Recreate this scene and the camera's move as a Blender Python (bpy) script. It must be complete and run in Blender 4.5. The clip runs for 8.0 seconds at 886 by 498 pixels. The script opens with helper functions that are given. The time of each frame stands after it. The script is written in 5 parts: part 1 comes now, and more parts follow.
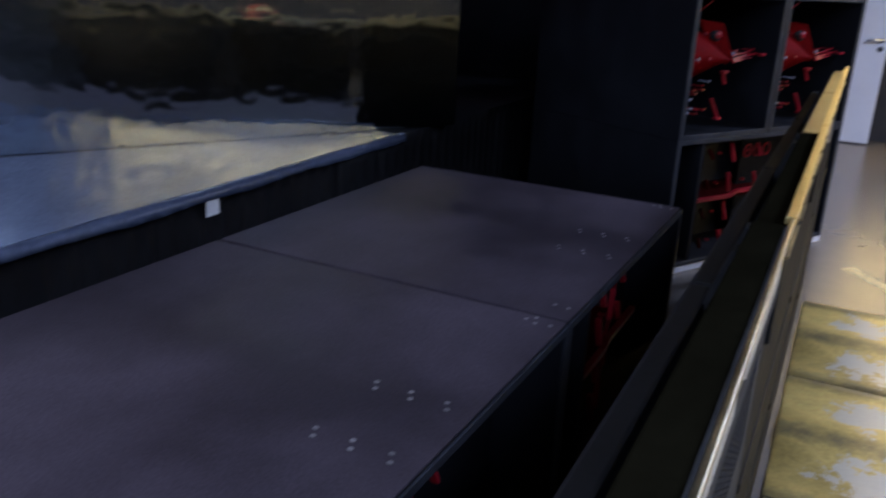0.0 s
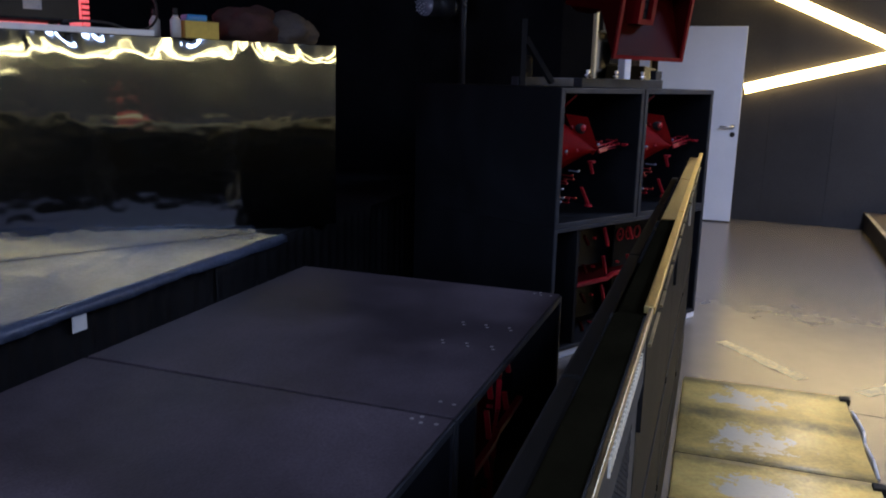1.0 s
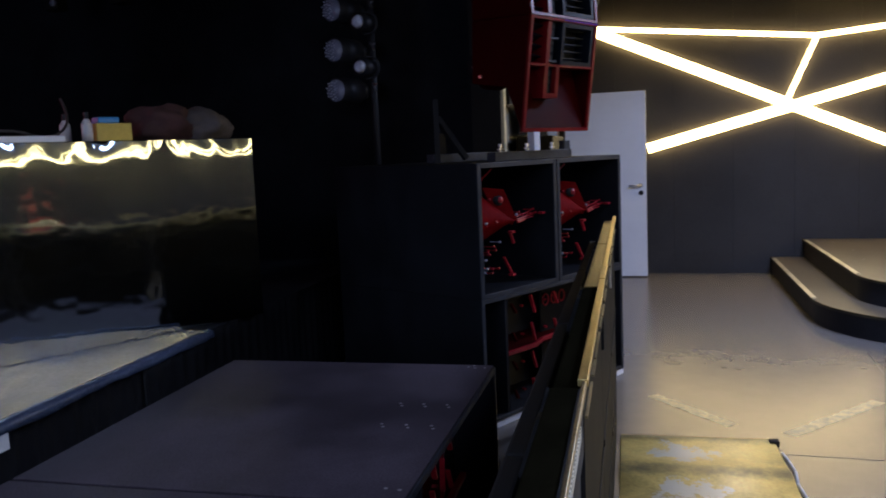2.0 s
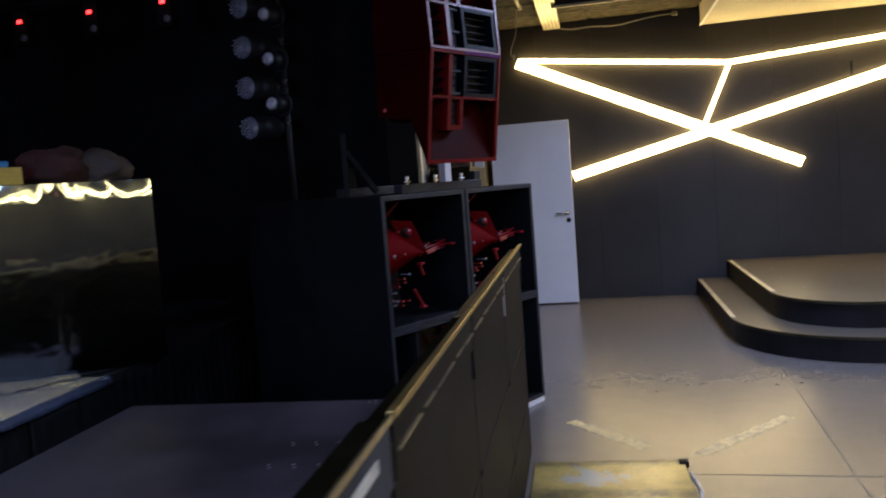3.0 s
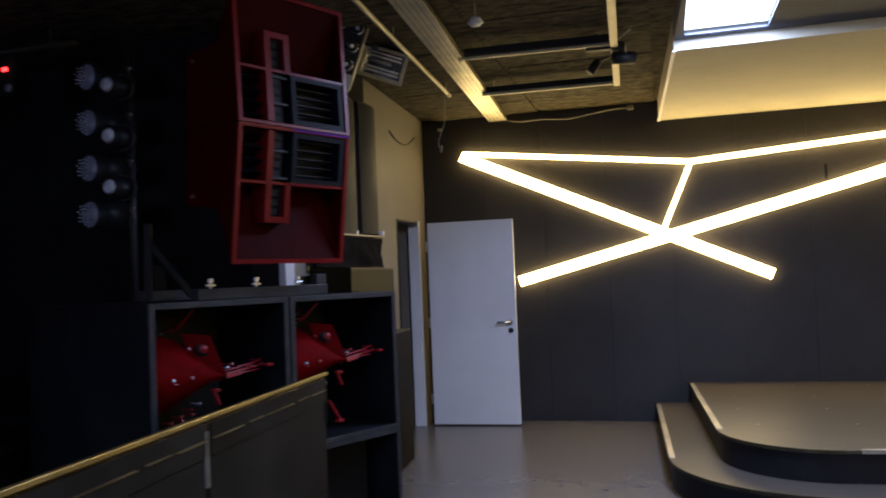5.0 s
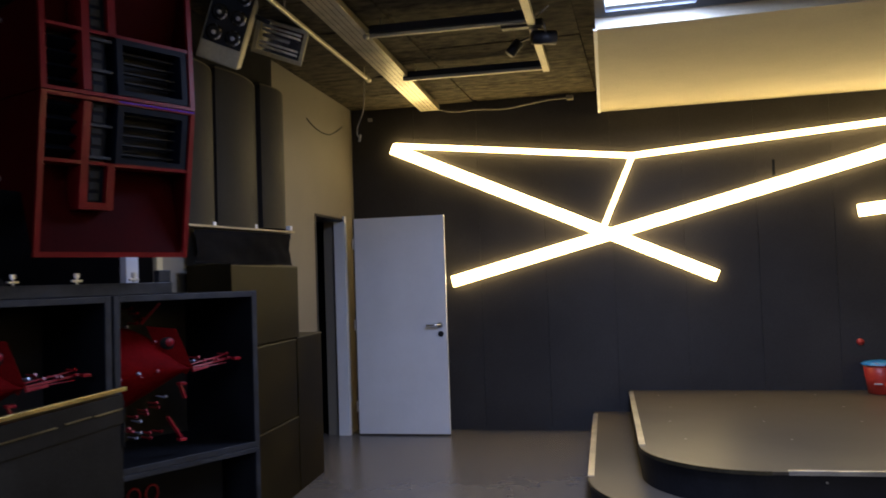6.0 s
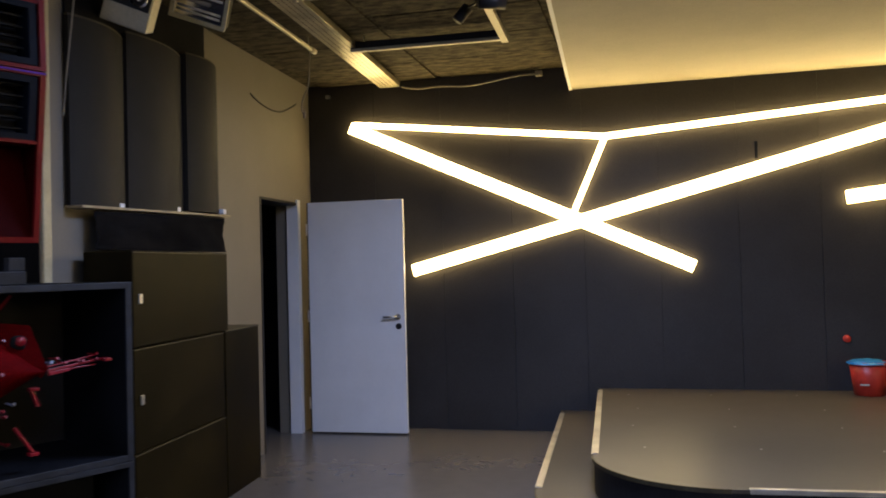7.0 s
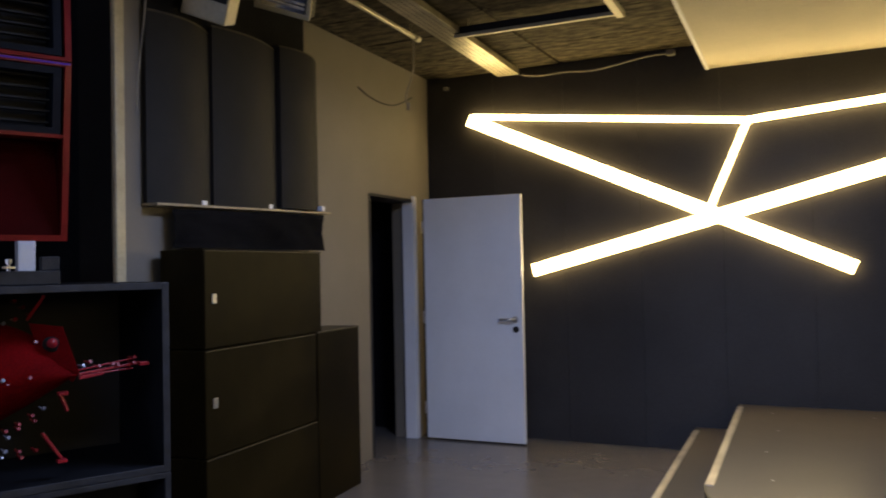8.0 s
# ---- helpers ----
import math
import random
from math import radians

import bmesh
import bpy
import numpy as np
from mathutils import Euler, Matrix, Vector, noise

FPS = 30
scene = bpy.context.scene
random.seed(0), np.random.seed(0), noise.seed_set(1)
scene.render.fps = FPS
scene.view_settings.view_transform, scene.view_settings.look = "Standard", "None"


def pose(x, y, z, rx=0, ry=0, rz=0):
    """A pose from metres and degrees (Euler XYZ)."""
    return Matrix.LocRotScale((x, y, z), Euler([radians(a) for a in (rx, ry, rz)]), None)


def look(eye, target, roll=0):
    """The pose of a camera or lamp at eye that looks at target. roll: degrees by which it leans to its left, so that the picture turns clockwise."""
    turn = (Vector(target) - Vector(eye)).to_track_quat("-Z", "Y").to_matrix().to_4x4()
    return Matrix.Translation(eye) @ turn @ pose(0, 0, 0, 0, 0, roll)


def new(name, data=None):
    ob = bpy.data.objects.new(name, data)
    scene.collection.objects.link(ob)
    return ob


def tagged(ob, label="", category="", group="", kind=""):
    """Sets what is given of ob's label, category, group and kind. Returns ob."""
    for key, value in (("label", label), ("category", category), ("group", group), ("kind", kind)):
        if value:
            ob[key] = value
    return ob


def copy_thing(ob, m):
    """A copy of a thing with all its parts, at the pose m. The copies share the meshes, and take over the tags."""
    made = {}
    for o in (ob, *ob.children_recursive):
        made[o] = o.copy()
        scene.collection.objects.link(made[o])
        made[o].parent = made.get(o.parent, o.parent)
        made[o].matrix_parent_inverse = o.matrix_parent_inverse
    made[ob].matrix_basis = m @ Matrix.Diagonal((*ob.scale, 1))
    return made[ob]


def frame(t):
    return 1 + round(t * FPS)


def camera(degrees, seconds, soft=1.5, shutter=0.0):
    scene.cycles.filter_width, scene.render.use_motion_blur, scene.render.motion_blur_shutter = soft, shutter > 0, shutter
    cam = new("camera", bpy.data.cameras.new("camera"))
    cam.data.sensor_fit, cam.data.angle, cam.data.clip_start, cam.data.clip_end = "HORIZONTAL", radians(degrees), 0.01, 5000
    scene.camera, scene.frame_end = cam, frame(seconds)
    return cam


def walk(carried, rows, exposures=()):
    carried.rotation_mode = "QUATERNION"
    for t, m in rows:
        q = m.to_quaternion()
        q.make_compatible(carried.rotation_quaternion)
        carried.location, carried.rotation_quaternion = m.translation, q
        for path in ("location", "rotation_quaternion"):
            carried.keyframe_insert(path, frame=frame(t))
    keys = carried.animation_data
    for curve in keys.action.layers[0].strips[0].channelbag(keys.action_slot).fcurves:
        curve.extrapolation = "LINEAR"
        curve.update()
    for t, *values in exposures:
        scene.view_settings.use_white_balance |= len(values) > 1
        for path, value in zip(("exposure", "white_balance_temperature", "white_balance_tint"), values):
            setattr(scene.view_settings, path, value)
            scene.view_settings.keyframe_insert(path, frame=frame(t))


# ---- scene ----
cam = camera(57.1, 8.0, soft=1.8, shutter=0.5)
PATH = [
    (0, (1.469, -9.305, 1.403), (0.508, -7.671, 0.766), 2.7),
    (0.5, (1.488, -9.283, 1.415), (0.671, -7.529, 0.908), 2.2),
    (1, (1.496, -9.276, 1.422), (0.733, -7.473, 1.01), 1.4),
    (1.5, (1.501, -9.277, 1.426), (0.785, -7.44, 1.091), 0.0),
    (2, (1.498, -9.312, 1.457), (0.899, -7.419, 1.218), -2.5),
    (2.2, (1.497, -9.339, 1.453), (0.929, -7.436, 1.216), -3.5),
    (3.3, (1.799, -9.104, 1.441), (1.323, -7.166, 1.312), -4.1),
    (3.5, (1.822, -8.978, 1.450), (1.326, -7.043, 1.345), -3.7),
    (4, (1.942, -8.734, 1.468), (1.369, -6.818, 1.458), -3.4),
    (4.5, (2.187, -8.398, 1.445), (1.628, -6.478, 1.502), -3.8),
    (4.7, (2.254, -8.286, 1.439), (1.705, -6.365, 1.507), -3.0),
    (5.8, (2.707, -7.629, 1.42), (2.215, -5.692, 1.5), -2.1),
    (6, (2.741, -7.504, 1.409), (2.259, -5.565, 1.484), -1.9),
    (6.5, (2.859, -7.225, 1.403), (2.372, -5.286, 1.453), -1.6),
    (7, (3.007, -6.931, 1.415), (2.511, -4.994, 1.458), -1.5),
    (7.5, (3.14, -6.623, 1.421), (2.483, -4.734, 1.464), -2.0),
    (8, (3.28, -6.401, 1.416), (2.394, -4.609, 1.464), -1.2),
]
walk(cam, [(t, look(eye, target, roll)) for t, eye, target, roll in PATH], ((0, 0.84), (0.5, 0.68), (1.5, 0.48), (2, 0.42), (3.5, 0.36), (4.5, 0.38), (5.8, 0.05), (6.0, 0.05), (6.5, 0.24), (7, 0.20), (7.5, 0.08), (8, 0.05)))

# ---- light ----
world = bpy.data.worlds.new("world")
scene.world = world
world.use_nodes = True
wn = world.node_tree
sky = wn.nodes.new("ShaderNodeTexSky")
sky.sky_type = "NISHITA"
sky.sun_disc = False
sky.sun_elevation, sky.sun_rotation = radians(35), radians(120)
wn.links.new(sky.outputs[0], wn.nodes["Background"].inputs[0])
wn.nodes["Background"].inputs[1].default_value = 0.10

DAY = (0.48, 0.60, 1.0)


def window_light(name, m, sx, sy, watts, colour=DAY):
    """Daylight from an area lamp set in an opening."""
    lamp = bpy.data.lights.new(name, "AREA")
    lamp.shape, lamp.size, lamp.size_y, lamp.energy, lamp.color = "RECTANGLE", sx, sy, watts, colour
    ob = new(name, lamp)
    ob.matrix_world = m
    return tagged(ob, kind="structure")


SKYLIGHTS = ((2.57, 3.08, -4.0, -2.66), (2.57, 3.08, -7.6, -6.2), (2.57, 3.08, -11.0, -9.6), (2.57, 3.08, -14.2, -12.8))
# unseen skylight, added to brighten the near bin tops
ADDED_SKYLIGHT = (-0.3, 0.7, -11.2, -9.5)
for (x0, x1, y0, y1), watts in zip(SKYLIGHTS, (100, 30, 66, 56)):
    window_light("daylight_skylight", pose((x0 + x1) / 2, (y0 + y1) / 2, 2.965), x1 - x0 - 0.02, y1 - y0 - 0.02, watts)
# lamp of the added, unseen skylight
window_light("daylight_skylight", pose(0.2, -10.35, 3.11), 0.96, 1.66, 34)
# unseen rear window, added as blue fill from behind
window_light("added_rear_daylight", pose(-2.4, -14.95, 1.65, 90, 0, 0), 4.0, 1.7, 70)


# ---- materials ----
def mat(name, base, rough=0.6, metal=0.0, var=0.25, scale=8.0, bump=0.15, bscale=60.0, rvar=0.1, spec=0.5, coat=0.0, stretch=(1, 1, 1), base2=None, island=0.0):
    """Painted or raw surface: patches and fine grain in colour, gloss and relief."""
    m = bpy.data.materials.new(name)
    m.use_nodes = True
    n, l = m.node_tree.nodes, m.node_tree.links
    b = n["Principled BSDF"]
    tc = n.new("ShaderNodeTexCoord")
    mp = n.new("ShaderNodeMapping")
    mp.inputs["Scale"].default_value = stretch
    l.new(tc.outputs["Object"], mp.inputs[0])
    big = n.new("ShaderNodeTexNoise")
    big.inputs["Scale"].default_value, big.inputs["Detail"].default_value, big.inputs["Roughness"].default_value = scale * 0.25, 6, 0.62
    fine = n.new("ShaderNodeTexNoise")
    fine.inputs["Scale"].default_value, fine.inputs["Detail"].default_value = bscale, 4
    l.new(mp.outputs[0], big.inputs["Vector"])
    l.new(mp.outputs[0], fine.inputs["Vector"])
    ramp = n.new("ShaderNodeValToRGB")
    lo = base2 or tuple(c * (1 - var) for c in base)
    hi = base if base2 else tuple(min(1, c * (1 + var)) for c in base)
    ramp.color_ramp.elements[0].position, ramp.color_ramp.elements[1].position = 0.36, 0.66
    ramp.color_ramp.elements[0].color, ramp.color_ramp.elements[1].color = (*lo, 1), (*hi, 1)
    l.new(big.outputs[0], ramp.inputs[0])
    mix = n.new("ShaderNodeMix")
    mix.data_type, mix.blend_type = "RGBA", "OVERLAY"
    mix.inputs[0].default_value = min(0.5, var * 1.2)
    l.new(ramp.outputs[0], mix.inputs[6])
    l.new(fine.outputs[0], mix.inputs[7])
    l.new(mix.outputs[2], b.inputs["Base Color"])
    mr = n.new("ShaderNodeMapRange")
    mr.inputs[3].default_value, mr.inputs[4].default_value = max(0.02, rough - rvar), min(1, rough + rvar)
    l.new(big.outputs[0], mr.inputs[0])
    l.new(mr.outputs[0], b.inputs["Roughness"])
    b.inputs["Metallic"].default_value = metal
    b.inputs["Specular IOR Level"].default_value = spec
    b.inputs["Coat Weight"].default_value = coat
    if bump:
        bp = n.new("ShaderNodeBump")
        bp.inputs["Strength"].default_value, bp.inputs["Distance"].default_value = bump, 0.004
        l.new(fine.outputs[0], bp.inputs["Height"])
        l.new(bp.outputs[0], b.inputs["Normal"])
    return m


def glow(name, colour, strength):
    m = bpy.data.materials.new(name)
    m.use_nodes = True
    b = m.node_tree.nodes["Principled BSDF"]
    b.inputs["Base Color"].default_value = (0.8, 0.8, 0.8, 1)
    b.inputs["Emission Color"].default_value = (*colour, 1)
    b.inputs["Emission Strength"].default_value = strength
    return m


WALL_BLACK = mat("matt_black_wall_paint", (0.034, 0.0325, 0.034), 0.5, var=0.25, scale=3, bump=0.2, bscale=90, spec=0.2)
WALL_OLIVE = mat("grey_beige_wall_paint", (0.16, 0.145, 0.12), 0.7, var=0.1, scale=4, bump=0.25, bscale=120)
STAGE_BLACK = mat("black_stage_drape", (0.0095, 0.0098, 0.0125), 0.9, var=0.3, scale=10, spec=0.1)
FLOOR = mat("worn_grey_floor", (0.112, 0.101, 0.092), 0.26, var=0.10, scale=1.8, bump=0.0, bscale=9, rvar=0.004, spec=0.45)
CEILING = mat("black_wood_wool", (0.060, 0.052, 0.036), 0.95, var=0.75, scale=60, bump=1.0, bscale=75, spec=0.15, stretch=(0.5, 1.2, 1))
SOFFIT = mat("white_soffit_paint", (0.46, 0.43, 0.335), 0.75, var=0.09, scale=4, bump=0.08)
CEIL_BLUE = mat("dark_grey_ceiling_paint", (0.10, 0.11, 0.14), 0.7, var=0.12, scale=4, spec=0.3)
WHITE_DOOR = mat("white_door_paint", (0.70, 0.72, 0.78), 0.42, var=0.05, scale=6, bump=0.05, bscale=30)
WHITE_FRAME = mat("white_frame_paint", (0.68, 0.70, 0.76), 0.45, var=0.06, scale=6, bump=0.04)
METAL = mat("brushed_steel", (0.55, 0.55, 0.56), 0.32, 1.0, var=0.15, scale=30, bump=0.06, bscale=200)
ALU = mat("aluminium_edge", (0.62, 0.60, 0.55), 0.4, 0.85, var=0.2, scale=20, bump=0.08, bscale=150)
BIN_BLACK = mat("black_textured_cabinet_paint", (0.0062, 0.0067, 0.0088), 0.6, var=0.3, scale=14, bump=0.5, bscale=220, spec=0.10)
# lighter and more purple than the sides: light on the tops put into colour
BIN_TOP_LIT = mat("scuffed_lit_cabinet_top", (0.041, 0.033, 0.041), 0.55, var=0.4, scale=7, bump=0.25, bscale=140, rvar=0.14, spec=0.07)
BIN_EDGE = mat("worn_grey_cabinet_edge", (0.022, 0.024, 0.030), 0.5, var=0.4, scale=30, bump=0.3, bscale=160, spec=0.25)
# recess shade is put into this red; lips and wedge get brighter copies
RED_SHADED = mat("shaded_red_lacquer", (0.027, 0.0006, 0.0007), 0.6, var=0.25, scale=8, bump=0.08, bscale=120, spec=0.03)
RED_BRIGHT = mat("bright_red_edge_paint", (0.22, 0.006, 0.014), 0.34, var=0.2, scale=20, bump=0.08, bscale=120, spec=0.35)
GRILLE = mat("grey_horn_plastic", (0.0038, 0.0056, 0.0105), 0.5, var=0.2, scale=20, bump=0.1, spec=0.10)
VOID = mat("dark_horn_throat", (0.006, 0.006, 0.007), 0.8, var=0.2)
LED = glow("led_diffuser", (1.0, 0.76, 0.345), 11.8)
# side glow is stronger than the face, adding a halo on the wall
LED_SIDE = glow("led_cover_side", (1.0, 0.69, 0.26), 14.0)
LED_RED = glow("red_indicator", (1.0, 0.02, 0.02), 6.0)
DAYPANE = glow("daylight_pane", (0.78, 0.88, 1.0), 3.0)
STEP_BLACK = mat("black_step_riser", (0.016, 0.016, 0.020), 0.6, var=0.25, scale=10, bump=0.15, spec=0.2)
STEP_TOP = mat("brown_grey_platform_board", (0.068, 0.057, 0.045), 0.36, var=0.16, scale=3, bump=0.12, bscale=80, rvar=0.12, spec=0.35)
BARRIER = mat("worn_black_barrier_steel", (0.0105, 0.0103, 0.0100), 0.6, var=0.5, scale=9, bump=0.2, bscale=90, rvar=0.14, spec=0.06)
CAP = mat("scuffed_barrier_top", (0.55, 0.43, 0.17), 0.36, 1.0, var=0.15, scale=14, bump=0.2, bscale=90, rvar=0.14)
PLATE = mat("worn_yellow_tread_plate", (0.80, 0.58, 0.18), 0.42, 0.1, var=0.3, scale=9, bump=0.3, bscale=60, rvar=0.15, base2=(0.34, 0.24, 0.07), spec=0.35)
CASE = mat("olive_brown_case_board", (0.0115, 0.0082, 0.0026), 0.5, var=0.45, scale=8, bump=0.25, bscale=160, spec=0.05)
CASE_EDGE = mat("pale_case_edge", (0.045, 0.037, 0.02), 0.5, var=0.4, scale=20, spec=0.3)
PANEL = mat("dark_curved_panel_fabric", (0.019, 0.0185, 0.0185), 0.6, var=0.16, scale=12, bump=0.3, bscale=260, spec=0.12)
WOOD = mat("pale_wood_batten", (0.30, 0.25, 0.16), 0.55, var=0.2, scale=12, stretch=(1, 6, 1))
TRAY = mat("perforated_galvanised_tray", (0.52, 0.48, 0.35), 0.36, 0.85, var=0.3, scale=14, bump=0.3, bscale=120)
PIPE = mat("grey_pipe_paint", (0.45, 0.42, 0.32), 0.45, 0.3, var=0.15, scale=14)
LAMP_BLACK = mat("black_lamp_housing", (0.014, 0.014, 0.016), 0.45, var=0.2, scale=20, bump=0.2, bscale=200, spec=0.25)
LENS = mat("pale_lamp_lens", (0.22, 0.23, 0.30), 0.2, var=0.15, scale=30, bump=0.5, bscale=90, spec=0.6)
FOILMAT = mat("silver_mirror_foil", (0.56, 0.64, 0.70), 0.085, 1.0, var=0.08, scale=5, bump=0.0, rvar=0.04)
VINYL = mat("pale_stage_vinyl", (0.100, 0.125, 0.195), 0.24, var=0.30, scale=5, bump=0.0, rvar=0.06, spec=0.22)
SKIRT = mat("black_pleated_skirt", (0.008, 0.008, 0.010), 0.7, var=0.3, scale=20, spec=0.3)
WHITE = mat("white_card", (0.50, 0.50, 0.50), 0.6, var=0.05)
YELLOW = mat("yellow_box_board", (0.55, 0.42, 0.09), 0.6, var=0.12, scale=14)
BLUE = mat("blue_plastic", (0.02, 0.22, 0.55), 0.4, var=0.1)
REDPLASTIC = mat("red_bucket_plastic", (0.55, 0.045, 0.03), 0.4, var=0.12, scale=14, bump=0.05)
CLOTH_RED = mat("dull_red_cloth", (0.05, 0.02, 0.02), 0.9, var=0.35, scale=24, bump=0.4, bscale=200)
CLOTH_GREY = mat("grey_cloth", (0.06, 0.053, 0.056), 0.9, var=0.3, scale=24, bump=0.4, bscale=200)
CABLE = mat("black_cable_rubber", (0.02, 0.02, 0.02), 0.6, var=0.2)
CABLE_GREY = mat("grey_cable_sheath", (0.25, 0.23, 0.19), 0.6, var=0.2)


CAP_DARK = mat("dark_top_rail", (0.0045, 0.004, 0.0022), 0.9, var=0.4, scale=12, bump=0.15, bscale=90, spec=0.0)
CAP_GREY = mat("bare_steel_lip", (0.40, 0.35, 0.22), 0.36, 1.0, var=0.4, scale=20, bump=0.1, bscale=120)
BARRIER_GREY = mat("grey_perforated_steel", (0.050, 0.052, 0.057), 0.65, var=0.3, scale=10, bump=0.2, bscale=120, spec=0.04)
# pale colour stands in for glints on glass
LENS_GLINT = mat("pale_glint_lens", (0.62, 0.64, 0.75), 0.25, var=0.3, scale=60, bump=0.4, bscale=120, spec=0.8)
SOFT_BLACK = mat("flat_black_steel", (0.008, 0.008, 0.009), 0.8, var=0.3, scale=14, spec=0.2)
INSERT = mat("dull_metal_insert", (0.22, 0.21, 0.21), 0.45, 0.6, var=0.3, scale=40)
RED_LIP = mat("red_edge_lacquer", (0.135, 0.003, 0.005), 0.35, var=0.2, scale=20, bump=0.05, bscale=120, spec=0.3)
VIOLET_LIGHT = mat("violet_light_edge", (0.08, 0.02, 0.30), 0.4, var=0.15, scale=20, spec=0.15)
CREAM = mat("cream_corner_paint", (0.42, 0.37, 0.24), 0.5, var=0.15, scale=14)
PROFILE = mat("white_led_profile", (0.55, 0.54, 0.50), 0.5, var=0.05, bump=0.0)
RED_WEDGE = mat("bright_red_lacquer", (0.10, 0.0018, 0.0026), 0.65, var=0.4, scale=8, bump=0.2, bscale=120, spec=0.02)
SLOT = mat("bright_slot_edge", (0.70, 0.67, 0.56), 0.4, 0.2, var=0.2, scale=30)
CHROME = mat("bright_chrome", (0.75, 0.75, 0.78), 0.12, 1.0, var=0.08, scale=20, bump=0.0)
MARK = mat("mottled_yellow_floor_mark", (0.72, 0.57, 0.26), 0.4, var=0.2, scale=90, bump=0.1, base2=(0.25, 0.205, 0.12))
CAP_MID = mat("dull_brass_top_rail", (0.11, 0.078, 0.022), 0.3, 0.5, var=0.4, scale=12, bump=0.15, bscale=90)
# no such lamp known: glow added for an amber patch in the foil
MIRROR_GLOW = glow("amber_mirror_glow", (1.0, 0.72, 0.32), 0.9)
RED_PANEL = glow("red_panel_glow", (1.0, 0.010, 0.008), 0.55)


def worn_plate():
    """Yellow paint over steel: dark olive bands across, bare pale metal where feet wear it in the middle."""
    m = PLATE
    n, l = m.node_tree.nodes, m.node_tree.links
    b = n["Principled BSDF"]
    src = b.inputs["Base Color"].links[0].from_socket
    tc = n.new("ShaderNodeTexCoord")
    sep = n.new("ShaderNodeSeparateXYZ")
    l.new(tc.outputs["Generated"], sep.inputs[0])
    info = n.new("ShaderNodeObjectInfo")
    ns = n.new("ShaderNodeTexNoise")
    ns.noise_dimensions = "4D"
    ns.inputs["Scale"].default_value, ns.inputs["Detail"].default_value, ns.inputs["Roughness"].default_value = 12.0, 9, 0.75
    l.new(tc.outputs["Object"], ns.inputs["Vector"])
    w = n.new("ShaderNodeMath")
    w.operation = "MULTIPLY"
    w.inputs[1].default_value = 40
    l.new(info.outputs["Random"], w.inputs[0])
    l.new(w.outputs[0], ns.inputs["W"])

    def math_node(op, a, b2=None, c=None):
        k = n.new("ShaderNodeMath")
        k.operation = op
        for i, v in enumerate((a, b2, c)):
            if v is None:
                continue
            if isinstance(v, (int, float)):
                k.inputs[i].default_value = v
            else:
                l.new(v, k.inputs[i])
        return k.outputs[0]

    # bands: two dark olive valleys across the plate
    band = math_node("COSINE", math_node("MULTIPLY", sep.outputs["Y"], 4 * math.pi))
    band = math_node("ADD", band, math_node("MULTIPLY", math_node("SUBTRACT", ns.outputs[0], 0.5), 2.2))
    br = n.new("ShaderNodeMapRange")
    br.inputs[1].default_value, br.inputs[2].default_value = 0.45, 1.2
    l.new(band, br.inputs[0])
    mx1 = n.new("ShaderNodeMix")
    mx1.data_type = "RGBA"
    mx1.inputs[7].default_value = (0.085, 0.08, 0.06, 1)
    l.new(src, mx1.inputs[6])
    l.new(math_node("MULTIPLY", br.outputs[0], 0.75), mx1.inputs[0])
    # worn middle, pale metal patches between the bands
    dx = math_node("MULTIPLY", math_node("SUBTRACT", sep.outputs["X"], 0.40), 3.4)
    dy = math_node("MULTIPLY", math_node("COSINE", math_node("MULTIPLY", sep.outputs["Y"], 4 * math.pi)), 0.55)
    d = math_node("ADD", math_node("MULTIPLY", dx, dx), dy)
    d = math_node("ADD", d, math_node("MULTIPLY", math_node("SUBTRACT", ns.outputs[0], 0.5), -6.0))
    wr = n.new("ShaderNodeMapRange")
    wr.inputs[1].default_value, wr.inputs[2].default_value, wr.inputs[3].default_value, wr.inputs[4].default_value = -0.22, -0.02, 0.85, 0.0
    l.new(d, wr.inputs[0])
    mx2 = n.new("ShaderNodeMix")
    mx2.data_type = "RGBA"
    mx2.inputs[7].default_value = (0.56, 0.52, 0.43, 1)
    l.new(mx1.outputs[2], mx2.inputs[6])
    l.new(wr.outputs[0], mx2.inputs[0])
    l.new(mx2.outputs[2], b.inputs["Base Color"])


worn_plate()


# ---- building helpers ----
def box(bm, x0, x1, y0, y1, z0, z1, bev=0.0, seg=2):
    """An upright block, with rounded edges if asked."""
    r = bmesh.ops.create_cube(bm, size=1.0)
    vs = r["verts"]
    for v in vs:
        v.co = ((x0 + x1) / 2 + v.co.x * (x1 - x0), (y0 + y1) / 2 + v.co.y * (y1 - y0), (z0 + z1) / 2 + v.co.z * (z1 - z0))
    if bev:
        es = list({e for v in vs for e in v.link_edges})
        bmesh.ops.bevel(bm, geom=es, offset=bev, segments=seg, affect="EDGES", profile=0.5)
    return bm


def prism(bm, outline, z0, z1):
    """An upright prism over a plan outline, counter-clockwise."""
    lo = [bm.verts.new((x, y, z0)) for x, y in outline]
    hi = [bm.verts.new((x, y, z1)) for x, y in outline]
    bm.faces.new(list(reversed(lo)))
    bm.faces.new(hi)
    k = len(outline)
    for i in range(k):
        bm.faces.new((lo[i], lo[(i + 1) % k], hi[(i + 1) % k], hi[i]))
    return bm


